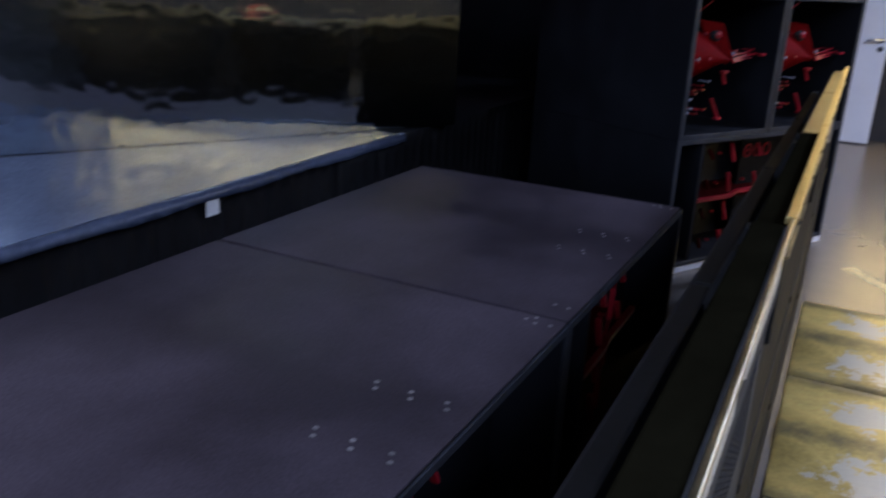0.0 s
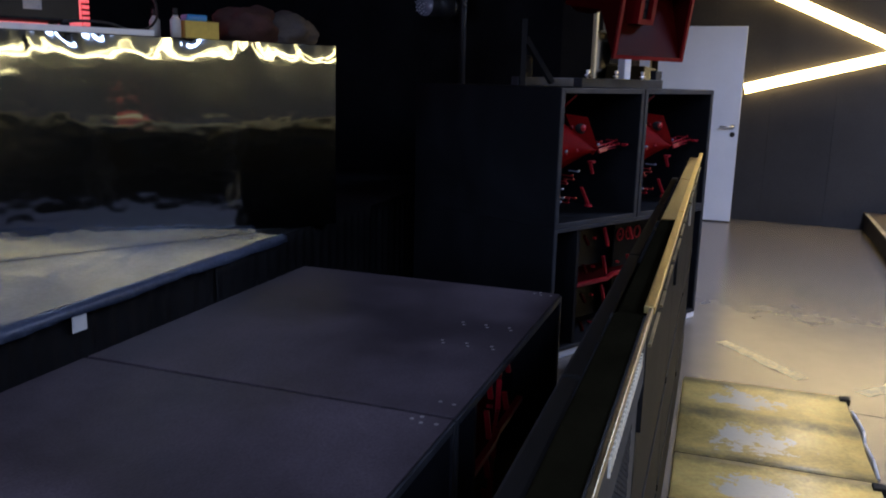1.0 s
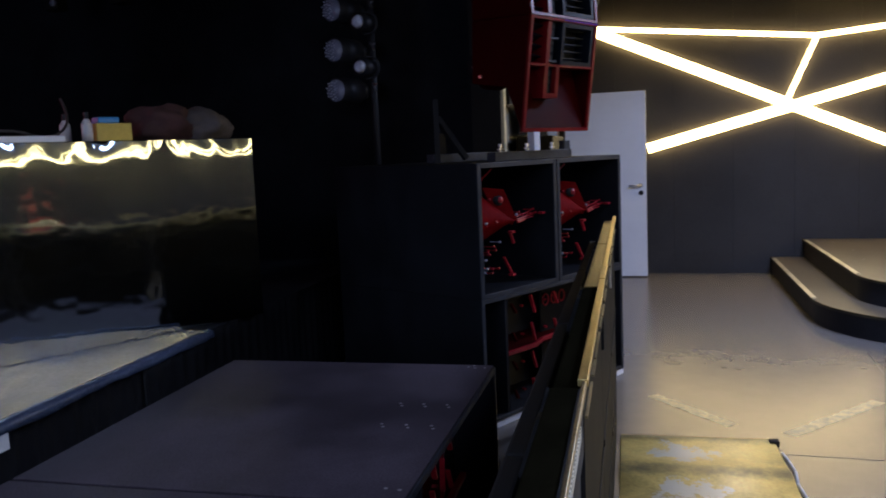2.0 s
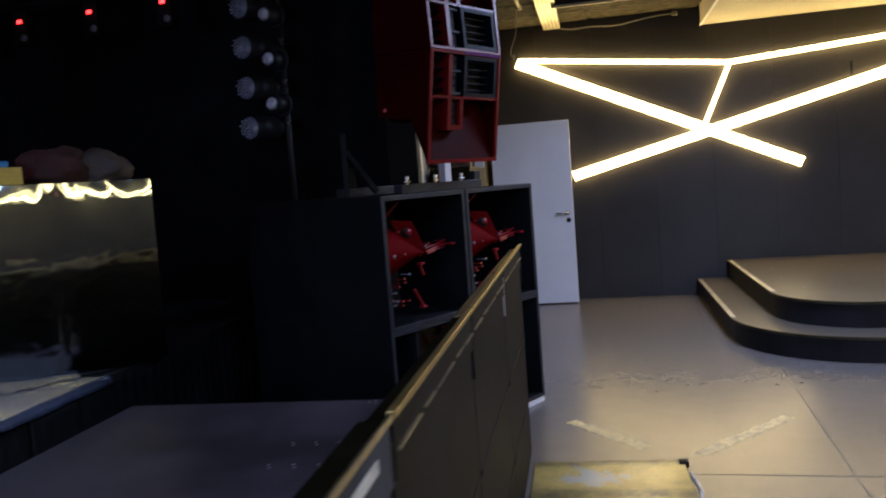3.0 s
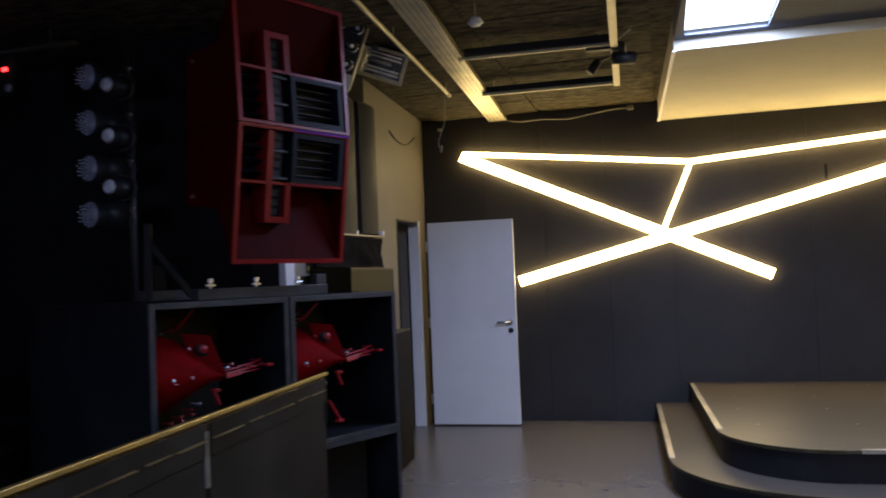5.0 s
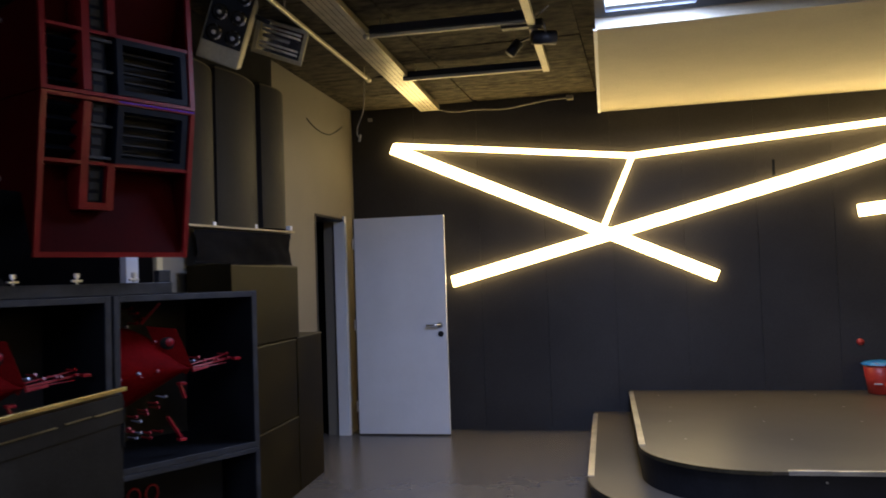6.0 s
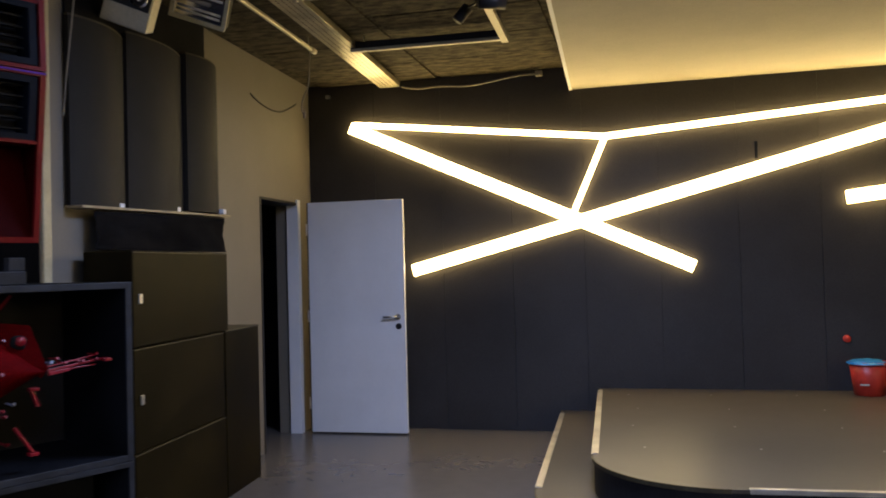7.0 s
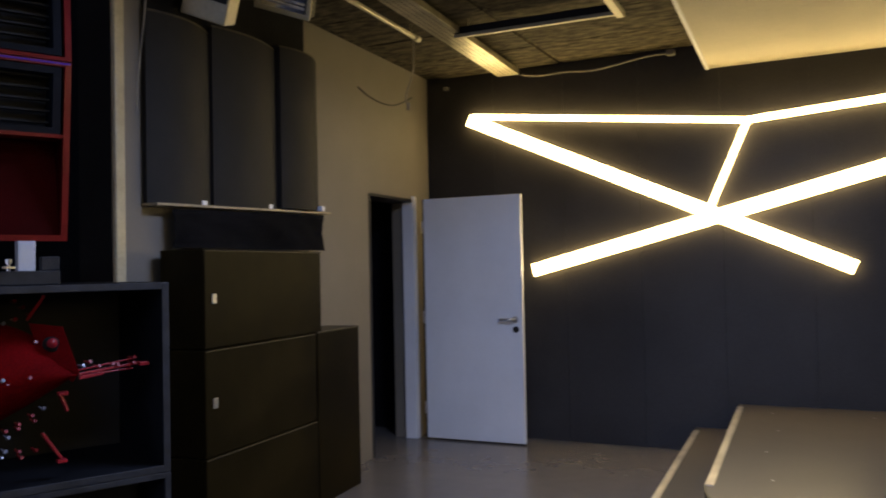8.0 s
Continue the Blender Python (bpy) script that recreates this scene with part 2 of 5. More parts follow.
def rod(bm, a, b, r, seg=12, r2=None):
    """A round bar from a to b."""
    a, b = Vector(a), Vector(b)
    m = Matrix.Translation((a + b) / 2) @ (b - a).to_track_quat("Z", "Y").to_matrix().to_4x4()
    bmesh.ops.create_cone(bm, cap_ends=True, segments=seg, radius1=r, radius2=r if r2 is None else r2, depth=(b - a).length, matrix=m)
    return bm


def beam(bm, a, b, w, h, up=(0, 0, 1), bev=0.0):
    """A square bar from a to b, w wide across, h along up."""
    a, b, up = Vector(a), Vector(b), Vector(up)
    x = (b - a).normalized()
    y = up.cross(x).normalized()
    z = x.cross(y)
    vs = bmesh.ops.create_cube(bm, size=1.0)["verts"]
    for v in vs:
        v.co = (a + b) / 2 + x * v.co.x * (b - a).length + y * v.co.y * w + z * v.co.z * h
    if bev:
        bmesh.ops.bevel(bm, geom=list({e for v in vs for e in v.link_edges}), offset=bev, segments=2, affect="EDGES", profile=0.5)
    return bm


def mesh(name, bm, material, smooth=False):
    bmesh.ops.recalc_face_normals(bm, faces=bm.faces)
    me = bpy.data.meshes.new(name)
    bm.to_mesh(me)
    bm.free()
    for m in material if isinstance(material, (list, tuple)) else (material,):
        me.materials.append(m)
    if smooth:
        for p in me.polygons:
            p.use_smooth = True
    return me


def part(name, bm, material, parent, label="", smooth=False):
    ob = new(name, mesh(name, bm, material, smooth))
    ob.parent = parent
    return tagged(ob, label)


def thing(name, label, category, m, group=""):
    ob = new(name)
    ob.empty_display_size = 0.1
    ob.matrix_world = m
    return tagged(ob, label, category, group, "thing") if group else tagged(ob, label, category)


def structure(name, bm, material, label="", category="", smooth=False):
    return tagged(new(name, mesh(name, bm, material, smooth)), label, category, kind="structure")


B = bmesh.new

# ---- large structure ----
X0, X1, Y0, YB, ZC = -4.6, 8.0, -15.0, -0.02, 3.09
STAGE_Z = 0.67
TILT = 2.7
ROOM = pose(0.0, YB, 0, 0, 0, TILT)
XL = 0.0


def at_room(x, y, z=0.0, rz=0.0):
    """A pose in the slightly turned frame of the side wall; y runs from the back wall."""
    return ROOM @ pose(x, y, z, 0, 0, rz)


def room_structure(name, bm, material, label, category):
    bmesh.ops.transform(bm, matrix=ROOM, verts=bm.verts)
    return structure(name, bm, material, label, category)


structure("floor", box(B(), X0, X1, Y0, 0.2, -0.2, 0.0), FLOOR, "smooth worn grey-brown concrete floor", "floor")
structure("wall_back", box(B(), -0.3, X1, YB, YB + 0.2, 0, 3.5), WALL_BLACK, "matt black painted back wall", "wall")

panels = thing("wall_panelling", "matt black painted boards on the back wall", "wall panelling", pose(0, YB, 0))
panels["kind"] = "structure"
for i in range(13):
    x0 = 0.02 + 0.612 * i
    part("board", box(B(), x0, x0 + 0.6105, -0.008, -0.001, 0.001, 3.06, 0.0015, 1), WALL_BLACK, panels)

# left wall with the door opening
DY0, DY1, DZ = -1.11, -0.335, 2.0
WEND = -3.60
bm = B()
box(bm, -0.2, 0, DY1, 0.003, 0, 3.5)
box(bm, -0.2, 0, WEND, DY0, 0, 3.5)
box(bm, -0.2, 0, DY0, DY1, DZ, 3.5)
room_structure("wall_left", bm, WALL_OLIVE, "grey-beige painted side wall with a doorway", "wall")
# black sheet added to keep the pale wall end dark
room_structure("wall_end_cover", box(B(), -0.205, 0.002, WEND - 0.03, WEND - 0.002, 0, 3.08), SOFT_BLACK, "black sheet added over the end of the side wall", "wall")
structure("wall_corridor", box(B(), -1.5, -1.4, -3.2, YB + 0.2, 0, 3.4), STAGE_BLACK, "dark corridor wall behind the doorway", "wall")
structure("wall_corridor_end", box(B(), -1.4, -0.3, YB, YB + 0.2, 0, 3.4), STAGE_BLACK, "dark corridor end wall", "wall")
structure("wall_recess", box(B(), X0, -0.06, -3.46, -3.26, 0, 3.5), STAGE_BLACK, "black draped wall behind the stage", "wall")
structure("wall_stage", box(B(), X0 - 0.2, X0, Y0, -3.22, 0, 3.5), STAGE_BLACK, "black wall at the side of the stage", "wall")
# the opening is made for the added rear daylight
bm = B()
box(bm, X0, -4.4, Y0 - 0.2, Y0, 0, 3.5)
box(bm, -0.4, X1, Y0 - 0.2, Y0, 0, 3.5)
box(bm, -4.4, -0.4, Y0 - 0.2, Y0, 0, 0.8)
box(bm, -4.4, -0.4, Y0 - 0.2, Y0, 2.5, 3.5)
structure("wall_rear", bm, WALL_BLACK, "black rear wall with an opening added for daylight", "wall")
structure("wall_right", box(B(), X1, X1 + 0.2, Y0, YB + 0.2, 0, 3.5), WALL_BLACK, "black side wall of the hall", "wall")

# ceilings
SY = -2.57


def soffit_x(y):
    return 2.385 - y * 0.046


bm = prism(B(), [(X0, -9.3), (2.57, -9.3), (2.57, -4.02), (soffit_x(SY), SY), (soffit_x(YB), YB), (X0, YB)], ZC, ZC + 0.4)
qx0, qx1, qy0, qy1 = ADDED_SKYLIGHT
for xa, xb, ya, yb in ((X0, 2.57, qy1, -9.3), (X0, 2.57, Y0, qy0), (X0, qx0, qy0, qy1), (qx1, 2.57, qy0, qy1)):
    prism(bm, [(xa, ya), (xb, ya), (xb, yb), (xa, yb)], ZC, ZC + 0.4)
rnd = random.Random(5)
for i in range(12):
    ya = -0.03 - 0.61 * i
    for xa, xb in ((-1.35, -0.22), (0.11, 1.22), (1.235, 2.36)):
        z = ZC - 0.012 - rnd.uniform(0, 0.006)
        if xa > 0 or ya < -3.6:
            box(bm, xa + 0.03, xb, ya - 0.595, ya, z, ZC + 0.002)
structure("ceiling", bm, CEILING, "dark stained wood-wool board ceiling", "ceiling")
HZ = 2.95
bm = B()
cuts = sorted(SKYLIGHTS, key=lambda k: k[2])
kx0, kx1 = cuts[0][0], cuts[0][1]
prism(bm, [(kx1, Y0), (X1, Y0), (X1, SY - 0.002), (kx1, SY - 0.002)], HZ, 3.5)
ya = Y0
for x0, x1, y0, y1 in cuts:
    prism(bm, [(kx0, ya), (kx1, ya), (kx1, y0), (kx0, y0)], HZ, 3.5)
    ya = y1
prism(bm, [(kx0, ya), (kx1, ya), (kx1, SY - 0.002), (kx0, SY - 0.002)], HZ, 3.5)
for y0, y1 in ((-4.02, SY - 0.002),):
    prism(bm, [(soffit_x(y0), y0), (kx0, y0), (kx0, y1), (soffit_x(y1), y1)], HZ, 3.5)
structure("ceiling_hall", bm, CEIL_BLUE, "dark grey painted ceiling with skylight shafts", "ceiling")
structure("ceiling_soffit", prism(B(), [(soffit_x(SY), SY), (X1, SY), (X1, YB), (soffit_x(YB), YB)], 2.88, 3.5), SOFFIT, "white plastered soffit over the platform", "ceiling")
# lit edge of the soffit, drawn as a white strip
structure("soffit_lit_edge", prism(B(), [(soffit_x(SY) - 0.012, SY - 0.006), (soffit_x(SY) + 0.012, SY - 0.006), (soffit_x(-0.03) + 0.012, -0.03), (soffit_x(-0.03) - 0.012, -0.03)], 2.872, 2.8795), WHITE_FRAME, "pale strip drawn for the soffit's lit edge", "trim")
# the last pane closes the added, unseen skylight
for x0, x1, y0, y1, z in [(*k, 2.985) for k in SKYLIGHTS] + [(*ADDED_SKYLIGHT, 3.13)]:
    structure("skylight_pane", box(B(), x0 + 0.002, x1 - 0.002, y0 + 0.002, y1 - 0.002, z, z + 0.02), DAYPANE, "bright skylight pane", "skylight")


# two-step platform with a round corner
def rounded(x, y, r, x1=5.6, seg=24):
    """Plan outline in the platform's frame, corner radius r."""
    pts = [(x1, 0.0), (x, 0.0)]
    for i in range(seg + 1):
        a = math.pi + i / seg * math.pi / 2
        pts.append((x + r + r * math.cos(a), y + r + r * math.sin(a)))
    return pts + [(x1, y)]


def clip_back(bm):
    """Ends the platform just before the back wall."""
    geom = bm.verts[:] + bm.edges[:] + bm.faces[:]
    n = Matrix.Rotation(radians(-TILT), 3, "Z") @ Vector((0, 1, 0))
    bmesh.ops.bisect_plane(bm, geom=geom, plane_co=(0, -0.003, 0), plane_no=n, clear_outer=True)
    return bm


plat = thing("platform", "two-step black platform with rounded corner and brown board tops", "platform", pose(2.232, YB, 0, 0, 0, TILT))
for nm, x, y, r, z0, z1 in (("lower_step", 0.0, -3.36, 0.95, 0.0, 0.18), ("upper_step", 0.312, -3.045, 0.64, 0.18, 0.37)):
    riser = part(nm, clip_back(prism(B(), rounded(x + 0.012, y + 0.012, r - 0.012), z0, z1 - 0.018)), STEP_BLACK, plat, "black painted riser")
    part("tread", clip_back(prism(B(), rounded(x, y, r), z1 - 0.018, z1)), STEP_TOP, riser, "brown-grey coated board")
    part("edge_band", clip_back(prism(B(), rounded(x - 0.002, y - 0.002, r)[1:-1] + list(reversed(rounded(x + 0.006, y + 0.006, r - 0.006)[1:-1])), z1 - 0.02, z1 + 0.0015)), CASE_EDGE, riser, "worn pale tread edge")
    part("nosing", box(B(), x - 0.004, x + 0.036, y + r, -0.16, z1, z1 + 0.006, 0.002), ALU, riser, "ribbed aluminium nosing")
    for d in (0.010, 0.022):
        part("nosing_rib", box(B(), x + d, x + d + 0.005, y + r, -0.16, z1 + 0.006, z1 + 0.009), ALU, riser)
    for i in range(9):
        part("screw", rod(B(), (x + 0.9 + 0.36 * i, y + 0.013, z1 - 0.055), (x + 0.9 + 0.36 * i, y + 0.005, z1 - 0.055), 0.006, 8), METAL, riser)
for i in range(7):
    for k in range(4):
        part("screw", rod(B(), (0.55 + 0.62 * i + 0.05 * (k % 2), -0.35 - 0.62 * k, 0.3695), (0.55 + 0.62 * i + 0.05 * (k % 2), -0.35 - 0.62 * k, 0.3715), 0.008, 8), METAL, plat)
part("edge_strip", box(B(), 1.03, 5.2, -3.05, -3.02, 0.352, 0.376, 0.002), ALU, plat, "bright aluminium edge strip")

# LED bars on the back wall
LY = -0.060
BARS = (((0.42, 2.68), (3.34, 1.362), 0.103), ((0.975, 1.385), (6.2, 2.745), 0.103), ((0.46, 2.705), (2.66, 2.46), 0.044),
        ((2.66, 2.46), (6.2, 2.71), 0.047), ((2.66, 2.455), (2.37, 1.80), 0.044), ((4.48, 1.87), (6.4, 2.08), 0.103))
for i, ((xa, za), (xb, zb), w) in enumerate(BARS):
    t = thing("led_bar", "warm white glowing LED bar on the black wall", "LED bar", pose(xa, LY, za), "LED bars")
    v = Vector((xb - xa, 0, zb - za))
    off = 0.0015 * i
    u = v.normalized() * 0.006
    part("diffuser", beam(B(), u + Vector((0, -0.027 - off, 0)), v - u + Vector((0, -0.027 - off, 0)), w - 0.012, 0.004, (0, 1, 0), 0.001), LED, t, "bright glowing face")
    part("cover", beam(B(), (0, -0.003 - off, 0), v + Vector((0, -0.003 - off, 0)), w, 0.042, (0, 1, 0), 0.004), LED_SIDE, t, "opal cover, its side glow raised for the wall halo")
    part("profile", beam(B(), (0, 0.0245, 0), v + Vector((0, 0.0245, 0)), w * 0.7, 0.0125, (0, 1, 0), 0.002), PROFILE, t, "white aluminium profile")

# the same bars run on along the side wall of the hall
for i, ((ya, za), (yb3, zb), w) in enumerate((((-3.6, 1.80), (-9.8, 2.50), 0.105), ((-4.2, 2.65), (-10.2, 1.80), 0.105), ((-3.6, 2.72), (-10.2, 2.70), 0.05))):
    t = thing("led_bar", "warm white glowing LED bar on the black side wall", "LED bar", pose(X1 - 0.034, ya, za), "LED bars")
    v = Vector((0, yb3 - ya, zb - za))
    off = Vector((-0.0015 * i, 0, 0))
    part("diffuser", beam(B(), off, v + off, w, 0.02, (1, 0, 0), 0.004), LED, t, "glowing diffuser")
    part("profile", beam(B(), (0.029, 0, 0), v + Vector((0.029, 0, 0)), w * 0.8, 0.008, (1, 0, 0)), ALU, t, "aluminium back profile")

# ---- door ----
room_structure("door_frame", box(B(), -0.09, 0.014, DY1 - 0.03, DY1 + 0.035, 0, DZ + 0.03, 0.003), WHITE_FRAME, "white hinge-side door jamb", "door frame")
bm = B()
box(bm, -0.21, 0.006, DY0 - 0.004, DY0 + 0.02, 0, DZ, 0.002)
box(bm, -0.21, 0.006, DY0 + 0.02, DY1 - 0.03, DZ - 0.02, DZ + 0.004, 0.002)
room_structure("door_lining", bm, LAMP_BLACK, "dark door lining in the side wall", "door frame")
door = thing("door_1", "white flush door standing open in front of the black wall", "door", pose(0.108, -0.357, 0.014, 0, 0, 1.9))
part("leaf", box(B(), 0, 0.862, 0.0, 0.04, 0, 1.985, 0.003), WHITE_DOOR, door, "white painted door leaf")
part("rebate", box(B(), 0.012, 0.85, 0.04, 0.054, 0.0, 1.97, 0.002), WHITE_DOOR, door)
handle = part("door_handle", rod(rod(B(), (0.80, 0.0, 0.985), (0.80, -0.045, 0.985), 0.010), (0.805, -0.042, 0.985), (0.68, -0.042, 0.985), 0.010), METAL, door, "steel lever handle", True)
part("rosette", rod(B(), (0.80, 0.001, 0.985), (0.80, -0.007, 0.985), 0.026, 20), METAL, handle)
part("keyhole_plate", rod(B(), (0.805, 0.001, 0.905), (0.805, -0.007, 0.905), 0.026, 20), LAMP_BLACK, door, "dark round keyhole plate")
# shadow of the hinge gap, laid on as a dark strip
part("edge_shadow_gap", box(B(), 0.0, 0.008, -0.003, 0.0, 0.0, 1.985), LAMP_BLACK, door, "dark strip drawn for the shadow in the hinge gap")
for z in (0.25, 1.0, 1.75):
    part("hinge", rod(B(), (-0.004, -0.006, z - 0.05), (-0.004, -0.006, z + 0.05), 0.008), METAL, door)

# ---- speaker stack ----
AX, AY, RZ = 0.446, -5.382, 64.4
DEPTH = 1.1
STACK = pose(AX, AY, 0, 0, 0, RZ)


def shell(ob, w, h, d, t=0.024):
    """The boards of an open-fronted cabinet, front at y = 0."""
    for nm, a in (("side_panel", (0, t, 0, d, 0, h, 0.003)), ("side_panel", (w - t, w, 0, d, 0, h, 0.003)), ("base_panel", (t, w - t, 0.001, d, 0, t)),
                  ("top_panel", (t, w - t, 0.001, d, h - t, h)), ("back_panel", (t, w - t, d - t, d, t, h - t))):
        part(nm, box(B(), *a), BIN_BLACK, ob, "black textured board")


def front_frame(bm, w, h, t=0.026):
    box(bm, 0.001, t, -0.006, 0.002, 0.001, h - 0.001, 0.002)
    box(bm, w - t, w - 0.001, -0.006, 0.002, 0.001, h - 0.001, 0.002)
    box(bm, t, w - t, -0.006, 0.002, 0.001, t, 0.002)
    box(bm, t, w - t, -0.006, 0.002, h - t, h - 0.001, 0.002)
    return bm


def horn_bin(w, h, label):
    """Bass bin with a red wedge and braces in its mouth."""
    t = thing("bass_bin", label, "subwoofer", STACK, "stacked bass bins")
    shell(t, w, h, DEPTH)
    part("front_frame", front_frame(B(), w, h), BIN_EDGE, t, "worn grey front edge")
    # red nose: rounded diamond sections that close towards a tip
    k = h / 0.694
    bm = B()
    rings = []
    for i in range(15):
        f = i / 14
        x = 0.026 + 0.344 * f
        g = 1 - f ** 2.6
        up, dn, yf = 0.012 + 0.185 * g, 0.012 + 0.215 * (1 - f) ** 0.8, 0.085 - 0.035 * f
        ring = []
        for j in range(28):
            an = j / 28 * math.tau
            cx, sx2 = math.cos(an), math.sin(an)
            py = math.copysign(abs(cx) ** 1.45, cx)
            pz = math.copysign(abs(sx2) ** 1.25, sx2)
            yy = yf + (0.04 + 0.16 * (1 - 0.5 * f)) * (1 - py)
            ring.append(bm.verts.new((x + 0.05 * f * max(0.0, pz) * (1 - f), yy, (0.376 + (up if pz > 0 else dn) * pz) * k)))
        rings.append(ring)
    for ra, rb in zip(rings, rings[1:]):
        for j in range(28):
            bm.faces.new((ra[j], ra[(j + 1) % 28], rb[(j + 1) % 28], rb[j]))
    bm.faces.new(rings[0])
    bm.faces.new(list(reversed(rings[-1])))
    part("wedge", bm, RED_WEDGE, t, "red lacquered nose", True)
    # thin cheek plate that rises beside the tip
    bm = B()
    plate = ((0.24, 0.17, 0.56), (0.335, 0.10, 0.545), (0.376, 0.05, 0.385), (0.36, 0.07, 0.35), (0.27, 0.12, 0.43))
    va = [bm.verts.new((x, y, z * k)) for x, y, z in plate]
    vb = [bm.verts.new((x + 0.004, y + 0.012, z * k)) for x, y, z in plate]
    bm.faces.new(va)
    bm.faces.new(list(reversed(vb)))
    for i in range(5):
        bm.faces.new((va[i], va[(i + 1) % 5], vb[(i + 1) % 5], vb[i]))
    part("cheek", bm, RED_WEDGE, t, "red lacquered cheek plate")
    part("throat", box(B(), 0.026, w - 0.026, 0.52, 0.54, 0.026, h - 0.026), VOID, t, "black throat panel")
    cz = 0.372 * k
    for a, b, wd, th in (((0.375, 0.05, cz + 0.006), (0.60, 0.09, cz + 0.026), 0.010, 0.010), ((0.375, 0.045, cz - 0.006), (0.46, 0.06, cz + 0.002), 0.012, 0.012),
                         ((0.375, 0.055, cz + 0.020), (0.59, 0.10, cz + 0.044), 0.006, 0.006), ((0.375, 0.05, cz), (0.57, 0.08, cz + 0.008), 0.005, 0.005),
                         ((0.316, 0.05, 0.312 * k), (0.336, 0.045, 0.255 * k), 0.010, 0.016), ((0.255, 0.05, 0.19 * k), (0.315, 0.045, 0.095 * k), 0.010, 0.016),
                         ((0.245, 0.22, 0.57 * k), (0.285, 0.14, 0.655 * k), 0.006, 0.006)):
        part("brace", beam(B(), a, b, wd, th, (0, -1, 0.2), 0.002), RED_BRIGHT, t, "bright red brace")
    for x, z in ((0.60, cz + 0.026), (0.325, 0.318 * k), (0.32, 0.088 * k)):
        part("brace_foot", box(B(), x - 0.02, x + 0.012, 0.03, 0.06, z - 0.006, z + 0.006, 0.002), RED_BRIGHT, t)
    part("eye_ring", rod(B(), (0.30, 0.16, 0.485 * k), (0.30, 0.098, 0.485 * k), 0.026, 20), SOFT_BLACK, t, "dark recess ring", True)
    part("eye", rod(B(), (0.30, 0.15, 0.49 * k), (0.30, 0.090, 0.49 * k), 0.017, 18), RED_BRIGHT, t, "red round eye bolt", True)
    rnd = random.Random(11)
    studs = [(0.045 + 0.088 * i, 0.07, cz + 0.004) for i in range(3)] + [(0.07 + 0.085 * i, 0.085, cz - 0.014) for i in range(3)]
    studs += [(0.42 + 0.075 * i, 0.07 + 0.012 * i, cz + 0.04 - 0.008 * (i % 2)) for i in range(3)] + [(0.39 + 0.06 * i, 0.07, cz + 0.03) for i in range(4)]
    studs += [(0.17 + 0.028 * i, 0.20 - 0.02 * i, (0.56 - 0.04 * i + 0.05 * (i % 2)) * k) for i in range(5)] + [(0.20 + 0.03 * i, 0.24, (0.63 - 0.02 * i) * k) for i in range(3)]
    studs += [(0.27 - 0.04 * i, 0.09 + 0.012 * i, (0.27 - 0.026 * i) * k) for i in range(6)] + [(0.235 - 0.04 * i, 0.10, (0.225 - 0.022 * i) * k) for i in range(4)]
    studs += [(0.235 - 0.042 * i, 0.08, (0.125 + 0.008 * i) * k) for i in range(5)] + [(0.20 - 0.06 * i, 0.09, (0.105 + 0.01 * i) * k) for i in range(2)]
    for i, (x, y, z) in enumerate(studs):
        x, z = max(0.045, x + rnd.uniform(-0.006, 0.006)), z + rnd.uniform(-0.005, 0.005)
        part("stud", rod(rod(B(), (x, y + 0.06, z), (x, y, z), 0.0035, 6), (x, y, z), (x + 0.002, y - 0.010, z + 0.004), 0.0065, 8), LENS if i % 4 == 1 else RED_BRIGHT, t, "small stud")
    return t


HS = 0.694
bin_a = horn_bin(0.677, HS, "black bass bin with red wedge horn on top of the stack")
bin_b = copy_thing(bin_a, STACK @ pose(0.685, 0, HS))
bin_a.matrix_world = STACK @ pose(0, 0, HS)

# ---- the wide bins ----
def zigzag(bm, pts, d=0.02, w=0.022):
    for a, b in zip(pts, pts[1:]):
        beam(bm, a, b, d, w, (0, -1, 0.01), 0.002)
    return bm


